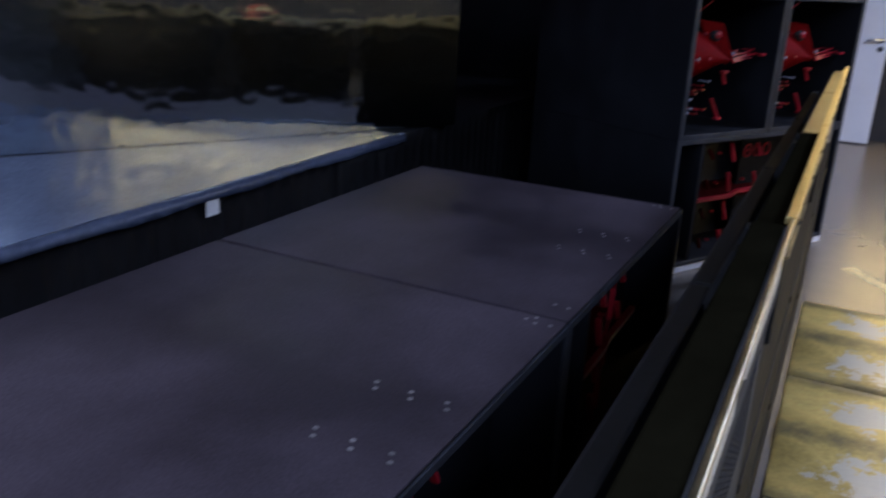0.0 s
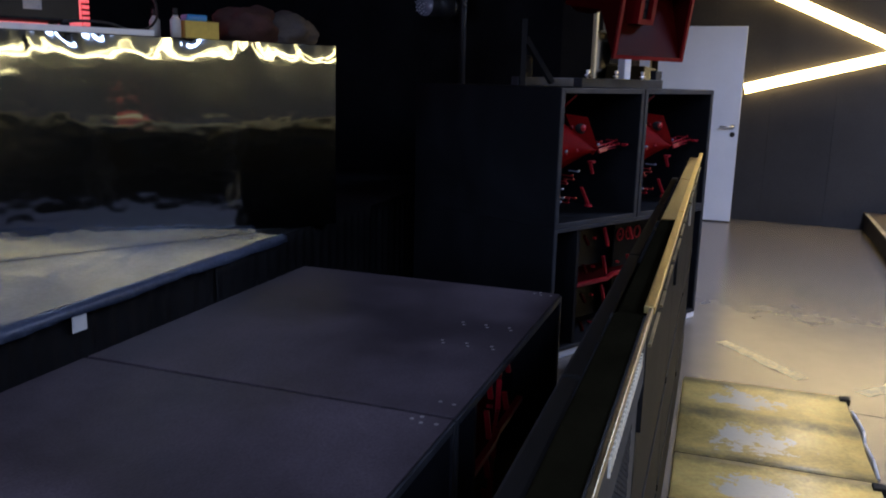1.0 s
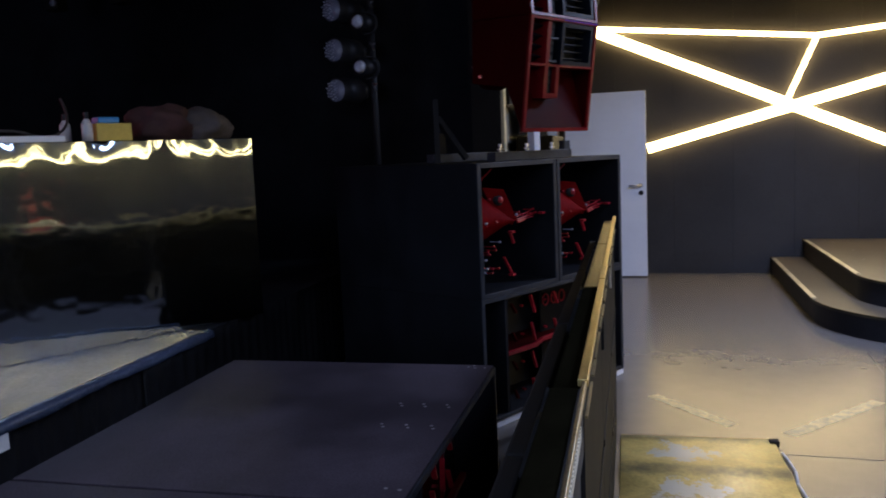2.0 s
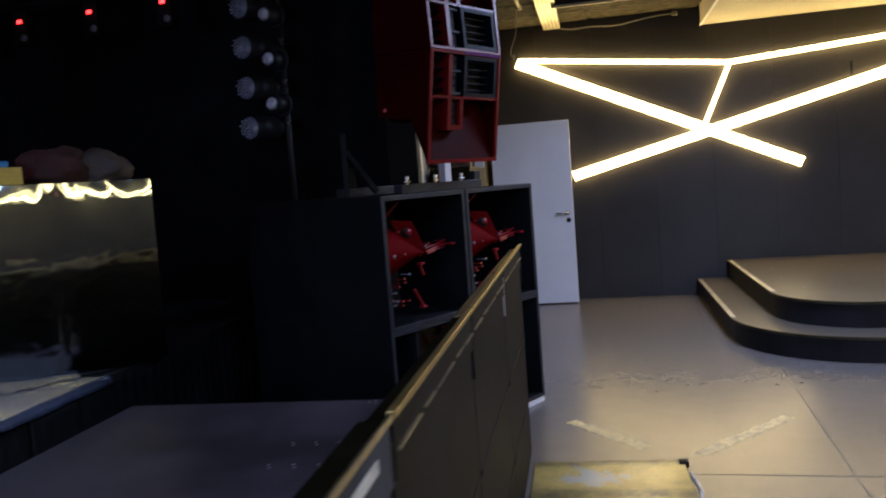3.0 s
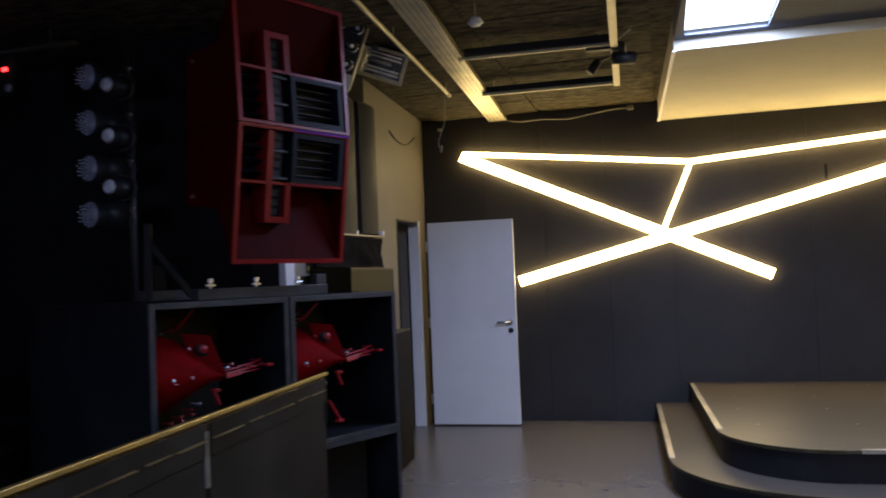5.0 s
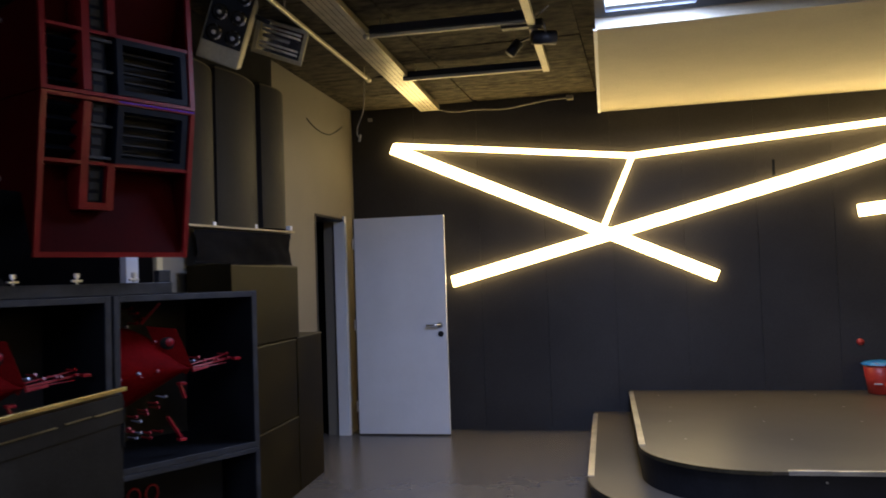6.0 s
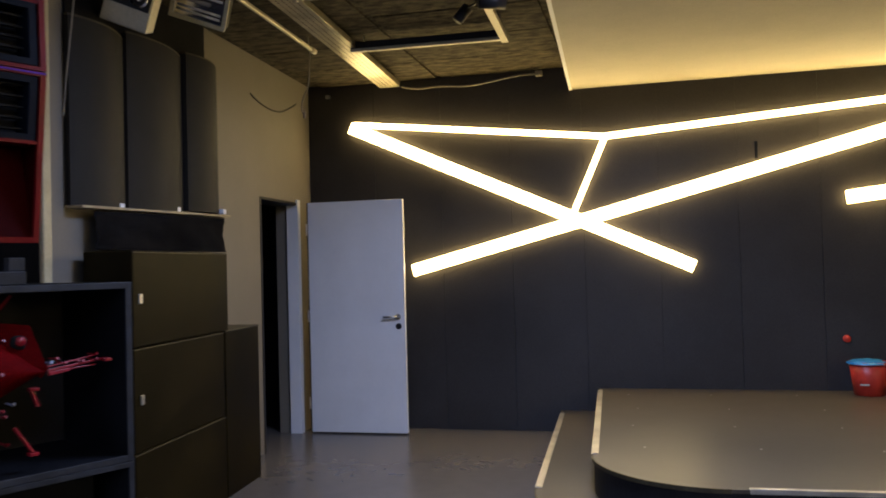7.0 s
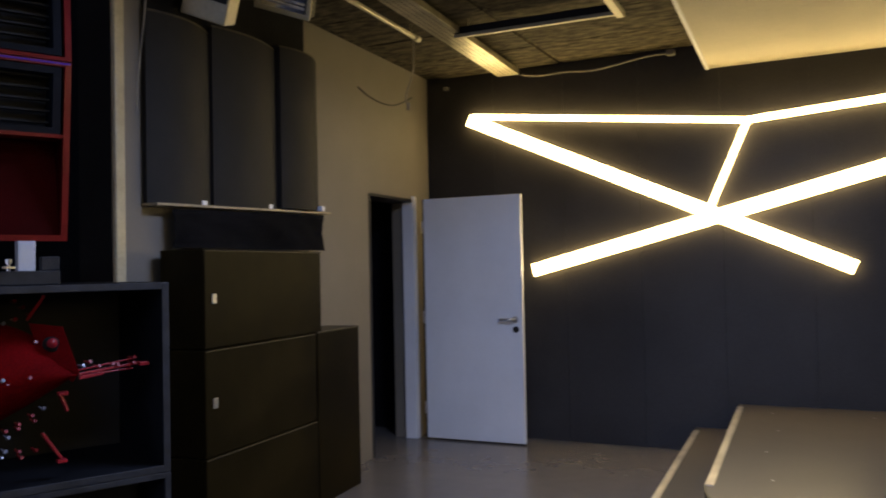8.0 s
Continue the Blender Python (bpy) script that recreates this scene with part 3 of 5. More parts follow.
def wide_bin(name, w, h, d, m, label, top):
    t = thing(name, label, "subwoofer", m, "wide bass bins")
    shell(t, w, h, d)
    part("front_frame", front_frame(B(), w, h, 0.022), BIN_EDGE, t, "worn grey front edge")
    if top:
        part("top_board", box(B(), 0.002, w - 0.002, 0.002, d - 0.002, h, h + 0.006, 0.002), BIN_TOP_LIT, t, "scuffed black top board, purple light in its colour")
    part("divider", box(B(), w * 0.14, w * 0.14 + 0.022, 0.004, 0.5, 0.024, h - 0.024), BIN_BLACK, t)
    part("baffle", box(B(), 0.024, w - 0.024, 0.30, 0.32, 0.024, h - 0.024), VOID, t, "black inner baffle")
    k = h * 0.5
    part("shelf", box(B(), w * 0.17, w * 0.62, 0.03, 0.29, k - 0.008, k + 0.008, 0.003), RED_SHADED, t, "red lacquered inner shelf")
    part("shelf_lip", zigzag(B(), [(w * 0.17, 0.03, k), (w * 0.36, 0.03, k), (w * 0.40, 0.03, k + 0.02), (w * 0.62, 0.03, k + 0.025)]), RED_BRIGHT, t, "bright red shelf edge")
    for i in range(4):
        z = h * (0.13 + 0.24 * i)
        # the dim back braces take the shaded red
        for fx, hl, m in ((0.36, 0.052, RED_BRIGHT), (0.235, 0.026, RED_SHADED), (0.52, 0.036, RED_BRIGHT)):
            if fx == 0.52 and i < 2:
                continue
            x, lean = w * fx, 0.017 if i % 2 else 0.012
            part("brace", beam(B(), (x - lean, 0.05, z + hl), (x + lean, 0.045, z - hl), 0.012, 0.018, (0, -1, 0.05), 0.002), m, t, "red brace")
            part("stud", rod(B(), (x - 0.045, 0.10, z - 0.01), (x - 0.045, 0.08, z - 0.01), 0.007, 8), RED_BRIGHT, t)
    # plain red loop emblem on the inner baffle
    for x0, z0 in ((0.56, 0.80), (0.62, 0.80), (0.68, 0.80)):
        bm = B()
        for a in range(16):
            p0, p1 = a / 16 * math.tau, (a + 1) / 16 * math.tau
            rod(bm, (w * x0 + 0.028 * math.cos(p0), 0.155, h * z0 + 0.034 * math.sin(p0)), (w * x0 + 0.028 * math.cos(p1), 0.155, h * z0 + 0.034 * math.sin(p1)), 0.005, 6)
        part("emblem_loop", bm, RED_BRIGHT, t, "plain red emblem loop")
    part("emblem_board", box(B(), w * 0.53, w * 0.94, 0.165, 0.175, 0.03, h - 0.03), BIN_BLACK, t, "black emblem board")
    if top:
        zz = [(w * (0.42 + (0.05 if i % 2 else 0.0) - 0.012 * i), 0.03 + 0.02 * (i % 2), h * (0.93 - 0.13 * i)) for i in range(7)]
        part("zigzag_edge", zigzag(B(), zz, 0.012, 0.012), RED_BRIGHT, t, "zigzag red ribbon edge")
    return t


low = wide_bin("wide_bass_bin", 1.362, HS - 0.035, DEPTH, STACK @ pose(0, 0, 0.035), "black wide bass bin with red braces under the stack", False)
part("skid", box(B(), 0.0, 1.362, -0.002, 0.04, -0.035, 0.012, 0.002), WHITE_FRAME, low, "pale grey skid board")
part("skid", box(B(), 0.0, 1.362, 1.0, 1.04, -0.035, 0.0, 0.002), WHITE_FRAME, low, "pale grey skid board")

# row of bins in front of the stage, used as a table
INSERTS = [(lx + dx, d + 0.012 * k) for lx in (0.555, 0.775) for d in (0.06, 0.145, 0.23) for k, dx in enumerate((0.0, 0.026))]
INSERTS += [(0.08, 0.03), (0.085, 0.07), (1.29, 0.03), (1.285, 0.07), (1.30, 0.10), (1.32, 0.08)]
ROWROT = 3.6
ROW = pose(0.689, -6.122, 0, 0, 0, 90 + ROWROT)
for j in range(3):
    m = ROW @ pose(-1.347 * (j + 1) + 0.004, 0, 0)
    ob = wide_bin("wide_bass_bin", 1.338, 0.564, 1.18, m, "long low black bass bin with scuffed top before the stage", True)
    for hx, hy in INSERTS:
        part("screw_insert", rod(B(), (hx, hy, 0.5695), (hx, hy, 0.5712), 0.006, 10), INSERT, ob, "bare metal insert")

# ---- red horn array on the stack ----
make_part = part


def horn_cab(w, h, d, label, flip=False):
    """One horn cabinet; its front leans by its side walls, y = 0 at the waist edge on top."""
    t = thing("horn_cabinet", label, "loudspeaker", Matrix(), "horn array")

    def part(name, bm, material, parent, label="", smooth=False):
        if flip:
            for v in bm.verts:
                v.co.z = h - v.co.z
        return make_part(name, bm, material, parent, label, smooth)

    s = 0.055
    # side and back walls of a wedge-shaped red cabinet
    sec = [(s, 0.0), (0.0, h), (d, h), (d, h * 0.44), (0.16, h * 0.40)]
    for x in (0.0, w - 0.018):
        bm = B()
        va = [bm.verts.new((x, y, z)) for y, z in sec]
        vb = [bm.verts.new((x + 0.018, y, z)) for y, z in sec]
        bm.faces.new(va)
        bm.faces.new(list(reversed(vb)))
        for i in range(len(sec)):
            k = (i + 1) % len(sec)
            bm.faces.new((va[i], vb[i], vb[k], va[k]))
        part("side_wall", bm, RED_SHADED, t, "red lacquered side wall, darkened as in shade")
    part("top_board", box(B(), 0.018, w - 0.018, 0.12, d, h - 0.018, h - 0.001), RED_SHADED, t)
    part("floor_board", box(B(), 0.018, w - 0.018, 0.16, d, h * 0.44, h * 0.44 + 0.018), RED_SHADED, t)
    part("back_board", box(B(), 0.018, w - 0.018, d - 0.02, d, h * 0.44 + 0.018, h - 0.018), RED_SHADED, t)

    def fy(z):
        return s * (1 - z / h)

    def face(x0, x1, z0, z1, name, material, out, thick, label=""):
        b = B()
        vs = bmesh.ops.create_cube(b, size=1.0)["verts"]
        for v in vs:
            z = (z0 + z1) / 2 + v.co.z * (z1 - z0)
            v.co = ((x0 + x1) / 2 + v.co.x * (x1 - x0), fy(z) - out + (v.co.y + 0.5) * thick, z)
        return part(name, b, material, t, label)

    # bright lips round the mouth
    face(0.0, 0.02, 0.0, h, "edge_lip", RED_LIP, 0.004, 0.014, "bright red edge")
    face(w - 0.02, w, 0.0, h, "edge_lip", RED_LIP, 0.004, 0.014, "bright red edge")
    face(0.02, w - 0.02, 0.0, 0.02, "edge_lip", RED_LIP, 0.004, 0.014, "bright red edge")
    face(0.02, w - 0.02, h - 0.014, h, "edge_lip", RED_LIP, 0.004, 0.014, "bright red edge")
    # large red mouth board, set back and leaning inward
    b = B()
    q = [(0.02, fy(0.02) + 0.01, 0.02), (w - 0.02, fy(0.02) + 0.01, 0.02), (w - 0.02, fy(h * 0.56) + 0.13, h * 0.58), (0.02, fy(h * 0.56) + 0.13, h * 0.58)]
    va = [b.verts.new(p) for p in q]
    vb = [b.verts.new((p[0], p[1] + 0.02, p[2])) for p in q]
    b.faces.new(va)
    b.faces.new(list(reversed(vb)))
    for i in range(4):
        b.faces.new((va[i], va[(i + 1) % 4], vb[(i + 1) % 4], vb[i]))
    # shade of the deep mouth comes from the darkened red
    part("mouth_board", b, RED_SHADED, t, "red mouth board, recess shade in its colour")
    # high-frequency column, left of the middle, with its red surround
    cx0, cx1 = w * 0.30, w * 0.42
    face(cx0 - 0.03, cx0, h * 0.30, h - 0.02, "column_surround", RED_LIP, 0.0, 0.10)
    face(cx1, cx1 + 0.03, h * 0.30, h * 0.60, "column_surround", RED_LIP, 0.0, 0.10)
    face(cx0, cx1, h * 0.30, h * 0.345, "column_surround", RED_LIP, 0.0, 0.10)
    col = face(cx0, cx1, h * 0.345, h - 0.015, "column", GRILLE, -0.03, 0.06, "grey high-frequency column")
    for i in range(9):
        z = h * 0.36 + i * h * 0.07
        part("slot", box(B(), cx0 + 0.018, cx1 - 0.018, fy(z) + 0.024, fy(z) + 0.031, z, z + h * 0.045, 0.002), VOID, t)
    for z in (h * 0.62, h * 0.82):
        part("bracket", box(B(), cx0 - 0.005, cx1 + 0.02, fy(z) + 0.012, fy(z) + 0.028, z, z + 0.012, 0.002), BIN_EDGE, t)
    # mid horn, right: grey frame round a slatted dark mouth
    mx0, mx1, mz0, mz1 = cx1 + 0.03, w - 0.03, h * 0.60, h - 0.018
    face(mx0, mx1, mz0, mz0 + 0.022, "mid_surround", GRILLE, 0.0, 0.10)
    face(mx0, mx1, mz1 - 0.022, mz1, "mid_surround", GRILLE, 0.0, 0.10)
    face(mx0, mx0 + 0.025, mz0 + 0.022, mz1 - 0.022, "mid_surround", GRILLE, 0.0, 0.10)
    face(mx1 - 0.025, mx1, mz0 + 0.022, mz1 - 0.022, "mid_surround", GRILLE, 0.0, 0.10)
    face(mx0, mx1, mz0, mz1, "mid_mouth", VOID, -0.11, 0.02, "black horn mouth")
    for i in range(5):
        z = mz0 + 0.04 + i * (mz1 - mz0 - 0.07) / 4
        face(mx0 + 0.025, mx1 - 0.025, z, z + 0.007, "slat", VOID, -0.05, 0.03)
    # violet light on the waist edge, drawn as a coloured strip
    if not flip:
        face(mx0, w - 0.004, h - 0.008, h - 0.002, "waist_light_strip", VIOLET_LIGHT, 0.007, 0.004, "violet light drawn as a strip along the waist")
    # toothed absorber on the left of the column
    face(0.02, cx0 - 0.03, h * 0.60, h - 0.02, "side_mouth", VOID, -0.10, 0.02)
    for i in range(4):
        z = h * 0.62 + i * h * 0.09
        b = B()
        va = [b.verts.new(p) for p in ((0.03, fy(z) + 0.09, z), (0.03, fy(z) + 0.09, z + h * 0.085), (0.03, fy(z) + 0.02, z + h * 0.042))]
        vb = [b.verts.new((cx0 - 0.04, p.co.y, p.co.z)) for p in va]
        b.faces.new(va)
        b.faces.new(list(reversed(vb)))
        for k in range(3):
            b.faces.new((va[k], va[(k + 1) % 3], vb[(k + 1) % 3], vb[k]))
        part("tooth", b, GRILLE, t)
    face(0.02, w - 0.02, h * 0.58, h * 0.60, "mouth_lip", RED_LIP, 0.0, 0.12, "bright red lip")
    # compression drivers behind the body: round red basket, dark magnet ring, bright terminal
    zc, yc = h * 0.62, d
    basket = B()
    rod(basket, (w * 0.5, yc - 0.01, zc), (w * 0.5, yc + 0.07, zc), 0.10, 28, 0.135)
    rod(basket, (w * 0.5, yc + 0.07, zc), (w * 0.5, yc + 0.16, zc), 0.135, 28, 0.125)
    part("driver", basket, RED_SHADED, t, "red rear driver basket", True)
    part("magnet", rod(rod(B(), (w * 0.5, yc + 0.16, zc), (w * 0.5, yc + 0.24, zc), 0.085, 24), (w * 0.5, yc + 0.24, zc), (w * 0.5, yc + 0.26, zc), 0.07, 24, 0.04), LAMP_BLACK, t, "black magnet", True)
    for a in range(6):
        an = a / 6 * math.tau
        part("basket_bolt", rod(B(), (w * 0.5 + 0.112 * math.cos(an), yc + 0.155, zc + 0.112 * math.sin(an)), (w * 0.5 + 0.112 * math.cos(an), yc + 0.17, zc + 0.112 * math.sin(an)), 0.009, 8), METAL, t)
    part("side_bolt", rod(B(), (0.0, d - 0.06, h * 0.50), (-0.010, d - 0.06, h * 0.50), 0.010, 10), METAL, t, "bright side bolt")
    return t


HW, HH, HD = 0.625, 0.60, 0.40
HORN = STACK @ pose(0.39, -0.05, 1.535, 2.6)
lower = horn_cab(HW, HH, HD, "red horn loudspeaker, lower of two, above the bass bins")
upper = horn_cab(HW, HH, HD, "red horn loudspeaker, upside down on its twin", True)
upper.matrix_world = HORN @ pose(0, 0, HH + 0.004)
lower.matrix_world = HORN
# support: steel base, uprights, stand
rig = thing("horn_stand", "grey steel stand with bolts carrying the red horns", "stand", STACK @ pose(0.30, 0.12, 2 * HS))
part("base_rail", box(B(), 0.0, 0.72, 0.0, 0.06, 0.0, 0.05, 0.004), BIN_EDGE, rig, "grey steel base rail")
part("base_rail", box(B(), 0.0, 0.72, 0.45, 0.51, 0.0, 0.05, 0.004), BIN_EDGE, rig)
for x in (0.08, 0.32, 0.56):
    part("bolt", rod(rod(B(), (x, 0.03, 0.05), (x, 0.03, 0.085), 0.006), (x, 0.03, 0.075), (x, 0.03, 0.092), 0.011), METAL, rig, "bright steel bolt")
    part("wing_nut", box(B(), x - 0.022, x + 0.022, 0.024, 0.036, 0.058, 0.068, 0.003), METAL, rig)
part("upright", box(B(), 0.62, 0.68, 0.20, 0.25, 0.0, 0.165, 0.004), WHITE_FRAME, rig, "pale grey upright")
part("upright", box(B(), 0.06, 0.12, 0.46, 0.50, 0.05, 0.168, 0.004), BIN_BLACK, rig)
part("strut", beam(B(), (0.02, 0.44, 0.0), (0.03, 0.45, 0.36), 0.03, 0.03), SOFT_BLACK, rig)
part("strut", beam(B(), (0.22, 0.40, 0.02), (0.04, 0.45, 0.26), 0.03, 0.03), SOFT_BLACK, rig)
part("shackle", box(B(), 0.66, 0.72, 0.01, 0.05, 0.05, 0.10, 0.004), BIN_EDGE, rig)
# ---- crowd barrier ----
SEC, RTOP = 0.965, 1.096
for j in range(6):
    y1 = -5.20 - SEC * j
    near = j >= 3
    t = thing("barrier_section", "worn dark steel crowd barrier section with scuffed top rail", "barrier", pose(1.103 - (y1 + 5.20) * 0.079, y1, 0, 0, 0, 4.5), "crowd barrier")
    L = SEC - 0.005
    lip = -0.005 if near else -0.012
    # rails from the third section on are dark and matt, the first two gold
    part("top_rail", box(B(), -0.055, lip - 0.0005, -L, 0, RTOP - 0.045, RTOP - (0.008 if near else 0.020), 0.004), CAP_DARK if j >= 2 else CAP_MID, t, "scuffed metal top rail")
    part("front_lip", box(B(), lip, 0.002 if near else 0.004, -L, 0, RTOP - 0.009, RTOP + 0.003, 0.0015), CAP_GREY if near else CAP, t, "bright metal lip")
    if not near:
        for k, (ya, yb4) in enumerate(((-0.02, -0.17), (-0.19, -0.31), (-0.35, -0.58), (-0.60, -0.71), (-0.75, -0.94))):
            part("flange_edge", box(B(), -0.0035, 0.002 - 0.0007 * (k % 3), yb4, ya, RTOP - 0.066 + 0.002 * (k % 2), RTOP - 0.062 + 0.002 * (k % 2)), CAP_GREY, t, "bare worn flange edge")
    part("rear_rail", box(B(), -0.13, -0.095, -L, 0, RTOP - 0.16, RTOP - 0.12, 0.006), SOFT_BLACK, t, "black rear rail")
    part("rear_rail", box(B(), -0.20, -0.17, -L, 0, RTOP - 0.36, RTOP - 0.33, 0.006), SOFT_BLACK, t, "black rear rail")
    for yy in (-0.06, -L + 0.06):
        part("rear_post", beam(B(), (-0.05, yy, RTOP - 0.04), (-0.42, yy, 0.03), 0.035, 0.035), SOFT_BLACK, t)
    part("base_rail", box(B(), -0.45, -0.40, -L, 0, 0.0, 0.05, 0.006), SOFT_BLACK, t, "black base rail on the floor")
    part("panel", box(B(), -0.030, -0.010, -L + 0.003, -0.003, 0.03, RTOP - 0.05, 0.003), BARRIER_GREY if near else BARRIER, t, "steel front panel")
    part("cover_strip", box(B(), -0.010, -0.004, -L + 0.006, -0.01, RTOP - 0.11, RTOP - 0.007 if near else RTOP - 0.02, 0.001), BARRIER_GREY if near else BARRIER, t, "folded cover strip")
    for z in (0.30, 0.62):
        part("bead", box(B(), -0.011, -0.006, -L + 0.02, -0.02, z, z + 0.02, 0.002), BARRIER, t)
    part("end_post", box(B(), -0.045, -0.031, -0.045, -0.003, 0, RTOP - 0.036, 0.003), BARRIER, t)
    part("end_post", box(B(), -0.045, -0.031, -L + 0.003, -L + 0.045, 0, RTOP - 0.036, 0.003), BARRIER, t)
    part("joint_clip", box(B(), -0.010, -0.0025, -0.010, -0.004, RTOP - 0.19, RTOP - 0.04, 0.001), ALU if j == 1 else BARRIER, t)
    if near:
        for group in (-0.10, -0.52):
            for a in range(24):
                y = group - a * 0.0145
                part("slot", box(B(), -0.0045, -0.0015, y - 0.003, y + 0.003, RTOP - 0.056, RTOP - 0.036), SLOT, t, "bright punched slot")
        # dark diamonds laid on the panel for the shade in its holes
        bm = B()
        for a in range(56):
            for b in range(16):
                y, z = -0.10 - a * 0.0145 - 0.007 * (b % 2), RTOP - 0.118 - b * 0.0125
                v = [bm.verts.new((-0.0088, y + dy, z + dz)) for dy, dz in ((-0.0045, 0), (0, -0.005), (0.0045, 0), (0, 0.005))]
                w = [bm.verts.new((-0.0102, q.co.y, q.co.z)) for q in v]
                bm.faces.new(v)
                for i in range(4):
                    bm.faces.new((v[i], v[(i + 1) % 4], w[(i + 1) % 4], w[i]))
        tagged(part("perforation", bm, VOID, t, "dark marks drawn for small punched holes"), kind="stuff")

# tread plates on the audience side
for j in range(4):
    y1 = -5.33 - 0.878 * j
    t = thing("tread_plate", "worn yellow painted steel tread plate on the floor", "tread plate", pose(1.122 - (y1 + 5.33) * 0.083, y1, 0, 0, 0, 4.7), "tread plates")
    bm = B()
    ny = 24
    rows = []
    for k in range(ny + 1):
        f = k / ny
        y = -0.868 * f
        z = 0.016 + 0.007 * max(0.0, math.cos((f - 0.5) * 7.0)) + 0.004 * math.cos(f * 4 * math.pi)
        rows.append([bm.verts.new((x, y, z)) for x in (0.0, 0.004, 0.36, 0.716, 0.72)])
        rows[-1][0].co.z = rows[-1][4].co.z = 0.001
    for a, b in zip(rows, rows[1:]):
        for i in range(4):
            bm.faces.new((a[i], b[i], b[i + 1], a[i + 1]))
    for row in (rows[0], rows[-1]):
        lo = [bm.verts.new((v.co.x, v.co.y, 0.0)) for v in row]
        for i in range(4):
            bm.faces.new((row[i], row[i + 1], lo[i + 1], lo[i]))
    part("plate", bm, PLATE, t, "", True)
    part("corner_lug", box(B(), 0.69, 0.735, -0.06, -0.015, 0.0, 0.03, 0.004), BARRIER, t, "dark corner lug")
    part("hinge_edge", box(B(), 0.002, 0.722, -0.876, -0.868, 0.0, 0.018, 0.003), BARRIER, t, "dark joint edge")

# ragged yellow marks, seams and a rope on the floor
for nm, a, b, w in (("floor_mark", (1.24, -4.60), (1.66, -5.05), 0.075), ("floor_mark", (2.43, -4.52), (1.92, -5.14), 0.075)):
    v = Vector((b[0] - a[0], b[1] - a[1], 0))
    n = Vector((-v.y, v.x, 0)).normalized()
    bm = B()
    rnd = random.Random(3)
    top, bot = [], []
    for i in range(25):
        c = Vector((a[0], a[1], 0.0015)) + v * i / 24
        top.append(bm.verts.new(c + n * (w / 2 + rnd.uniform(-0.008, 0.008))))
        bot.append(bm.verts.new(c - n * (w / 2 + rnd.uniform(-0.008, 0.008))))
    for i in range(24):
        bm.faces.new((top[i], bot[i], bot[i + 1], top[i + 1]))
    structure(nm, bm, MARK, "mottled yellow mark with ragged edges on the floor", "floor mark")
for nm, x0, x1, y0, y1 in (("floor_seam", 1.86, 7.9, -5.412, -5.405), ("floor_seam", 2.565, 2.572, -14.9, -3.42)):
    structure(nm, box(B(), x0, x1, y0, y1, -0.01, 0.001), CABLE, "dark seam in the floor", "floor seam")
rope = thing("rope", "thin pale rope lying beside the tread plates", "rope", pose(1.86, -5.42, 0.008))
pts = [(0.0, 0.0), (0.02, -0.10), (0.035, -0.22), (0.03, -0.35), (0.05, -0.50), (0.055, -0.66)]
bm = B()
for (xa, ya), (xb, yb2) in zip(pts, pts[1:]):
    rod(bm, (xa, ya, 0), (xb, yb2, 0), 0.007, 8)
part("strand", bm, WHITE, rope, "", True)

# ---- stage ----
def edge_x(y):
    return -0.55 - (y + 7.72) * 0.075


stage = structure("stage", prism(B(), [(X0, -9.8), (edge_x(-9.8) - 0.02, -9.8), (edge_x(-3.43) - 0.02, -3.43), (X0, -3.43)], 0, STAGE_Z), STAGE_BLACK, "low black stage", "stage")
mat_ob = thing("stage_mat", "pale blue-grey vinyl sheet laid before the DJ counter", "vinyl sheet", pose(0, 0, STAGE_Z))
part("sheet", prism(B(), [(-2.5, -9.7), (edge_x(-9.7) - 0.035, -9.7), (edge_x(-6.1) - 0.035, -6.1), (-0.84, -6.1)], 0.0, 0.004), VINYL, mat_ob)
bm = B()
cols = []
for i in range(161):
    y = -9.7 + 3.6 * i / 160
    wv = 0.5 + 0.5 * noise.noise(Vector((y * 3.2, 0.3, 0.0))) + 0.25 * noise.noise(Vector((y * 11, 2.0, 0.0)))
    x = edge_x(y) - 0.036
    cols.append([bm.verts.new((x, y, 0.0045)), bm.verts.new((x + 0.03, y, 0.010 + 0.010 * wv)), bm.verts.new((x + 0.058, y, 0.006)), bm.verts.new((x + 0.060 + 0.006 * wv, y, -0.012 - 0.020 * wv))])
for a, b in zip(cols, cols[1:]):
    for k in range(3):
        bm.faces.new((a[k], b[k], b[k + 1], a[k + 1]))
bmesh.ops.solidify(bm, geom=bm.faces[:], thickness=0.0015)
part("folded_edge", bm, VINYL, mat_ob, "crumpled edge folded over the stage", True)
skirt = thing("stage_skirt", "black pleated cloth skirt along the stage edge", "skirt", pose(edge_x(-9.8), -9.8, 0))
N = 100
for seg in range(4):
    bm = B()
    cols = []
    for i in range(N + 1):
        k = seg * N + i
        y = 6.3 * k / (4 * N) + (0.004 if i == 0 else 0)
        fold = math.sin(k * 1.1 + 0.8 * math.sin(k * 0.13)) * (0.7 + 0.3 * math.sin(k * 0.29))
        x = edge_x(-9.8 + y) - edge_x(-9.8) + 0.013 * fold
        cols.append([bm.verts.new((x - 0.6 * 0.013 * fold * (z > 0.5), y, z)) for z in (0.01, 0.33, 0.60, STAGE_Z + 0.006)])
    for a, b in zip(cols, cols[1:]):
        for k in range(3):
            bm.faces.new((a[k], b[k], b[k + 1], a[k + 1]))
    bmesh.ops.solidify(bm, geom=bm.faces[:], thickness=0.003)
    part("cloth", bm, SKIRT, skirt, "black pleated cloth", True)
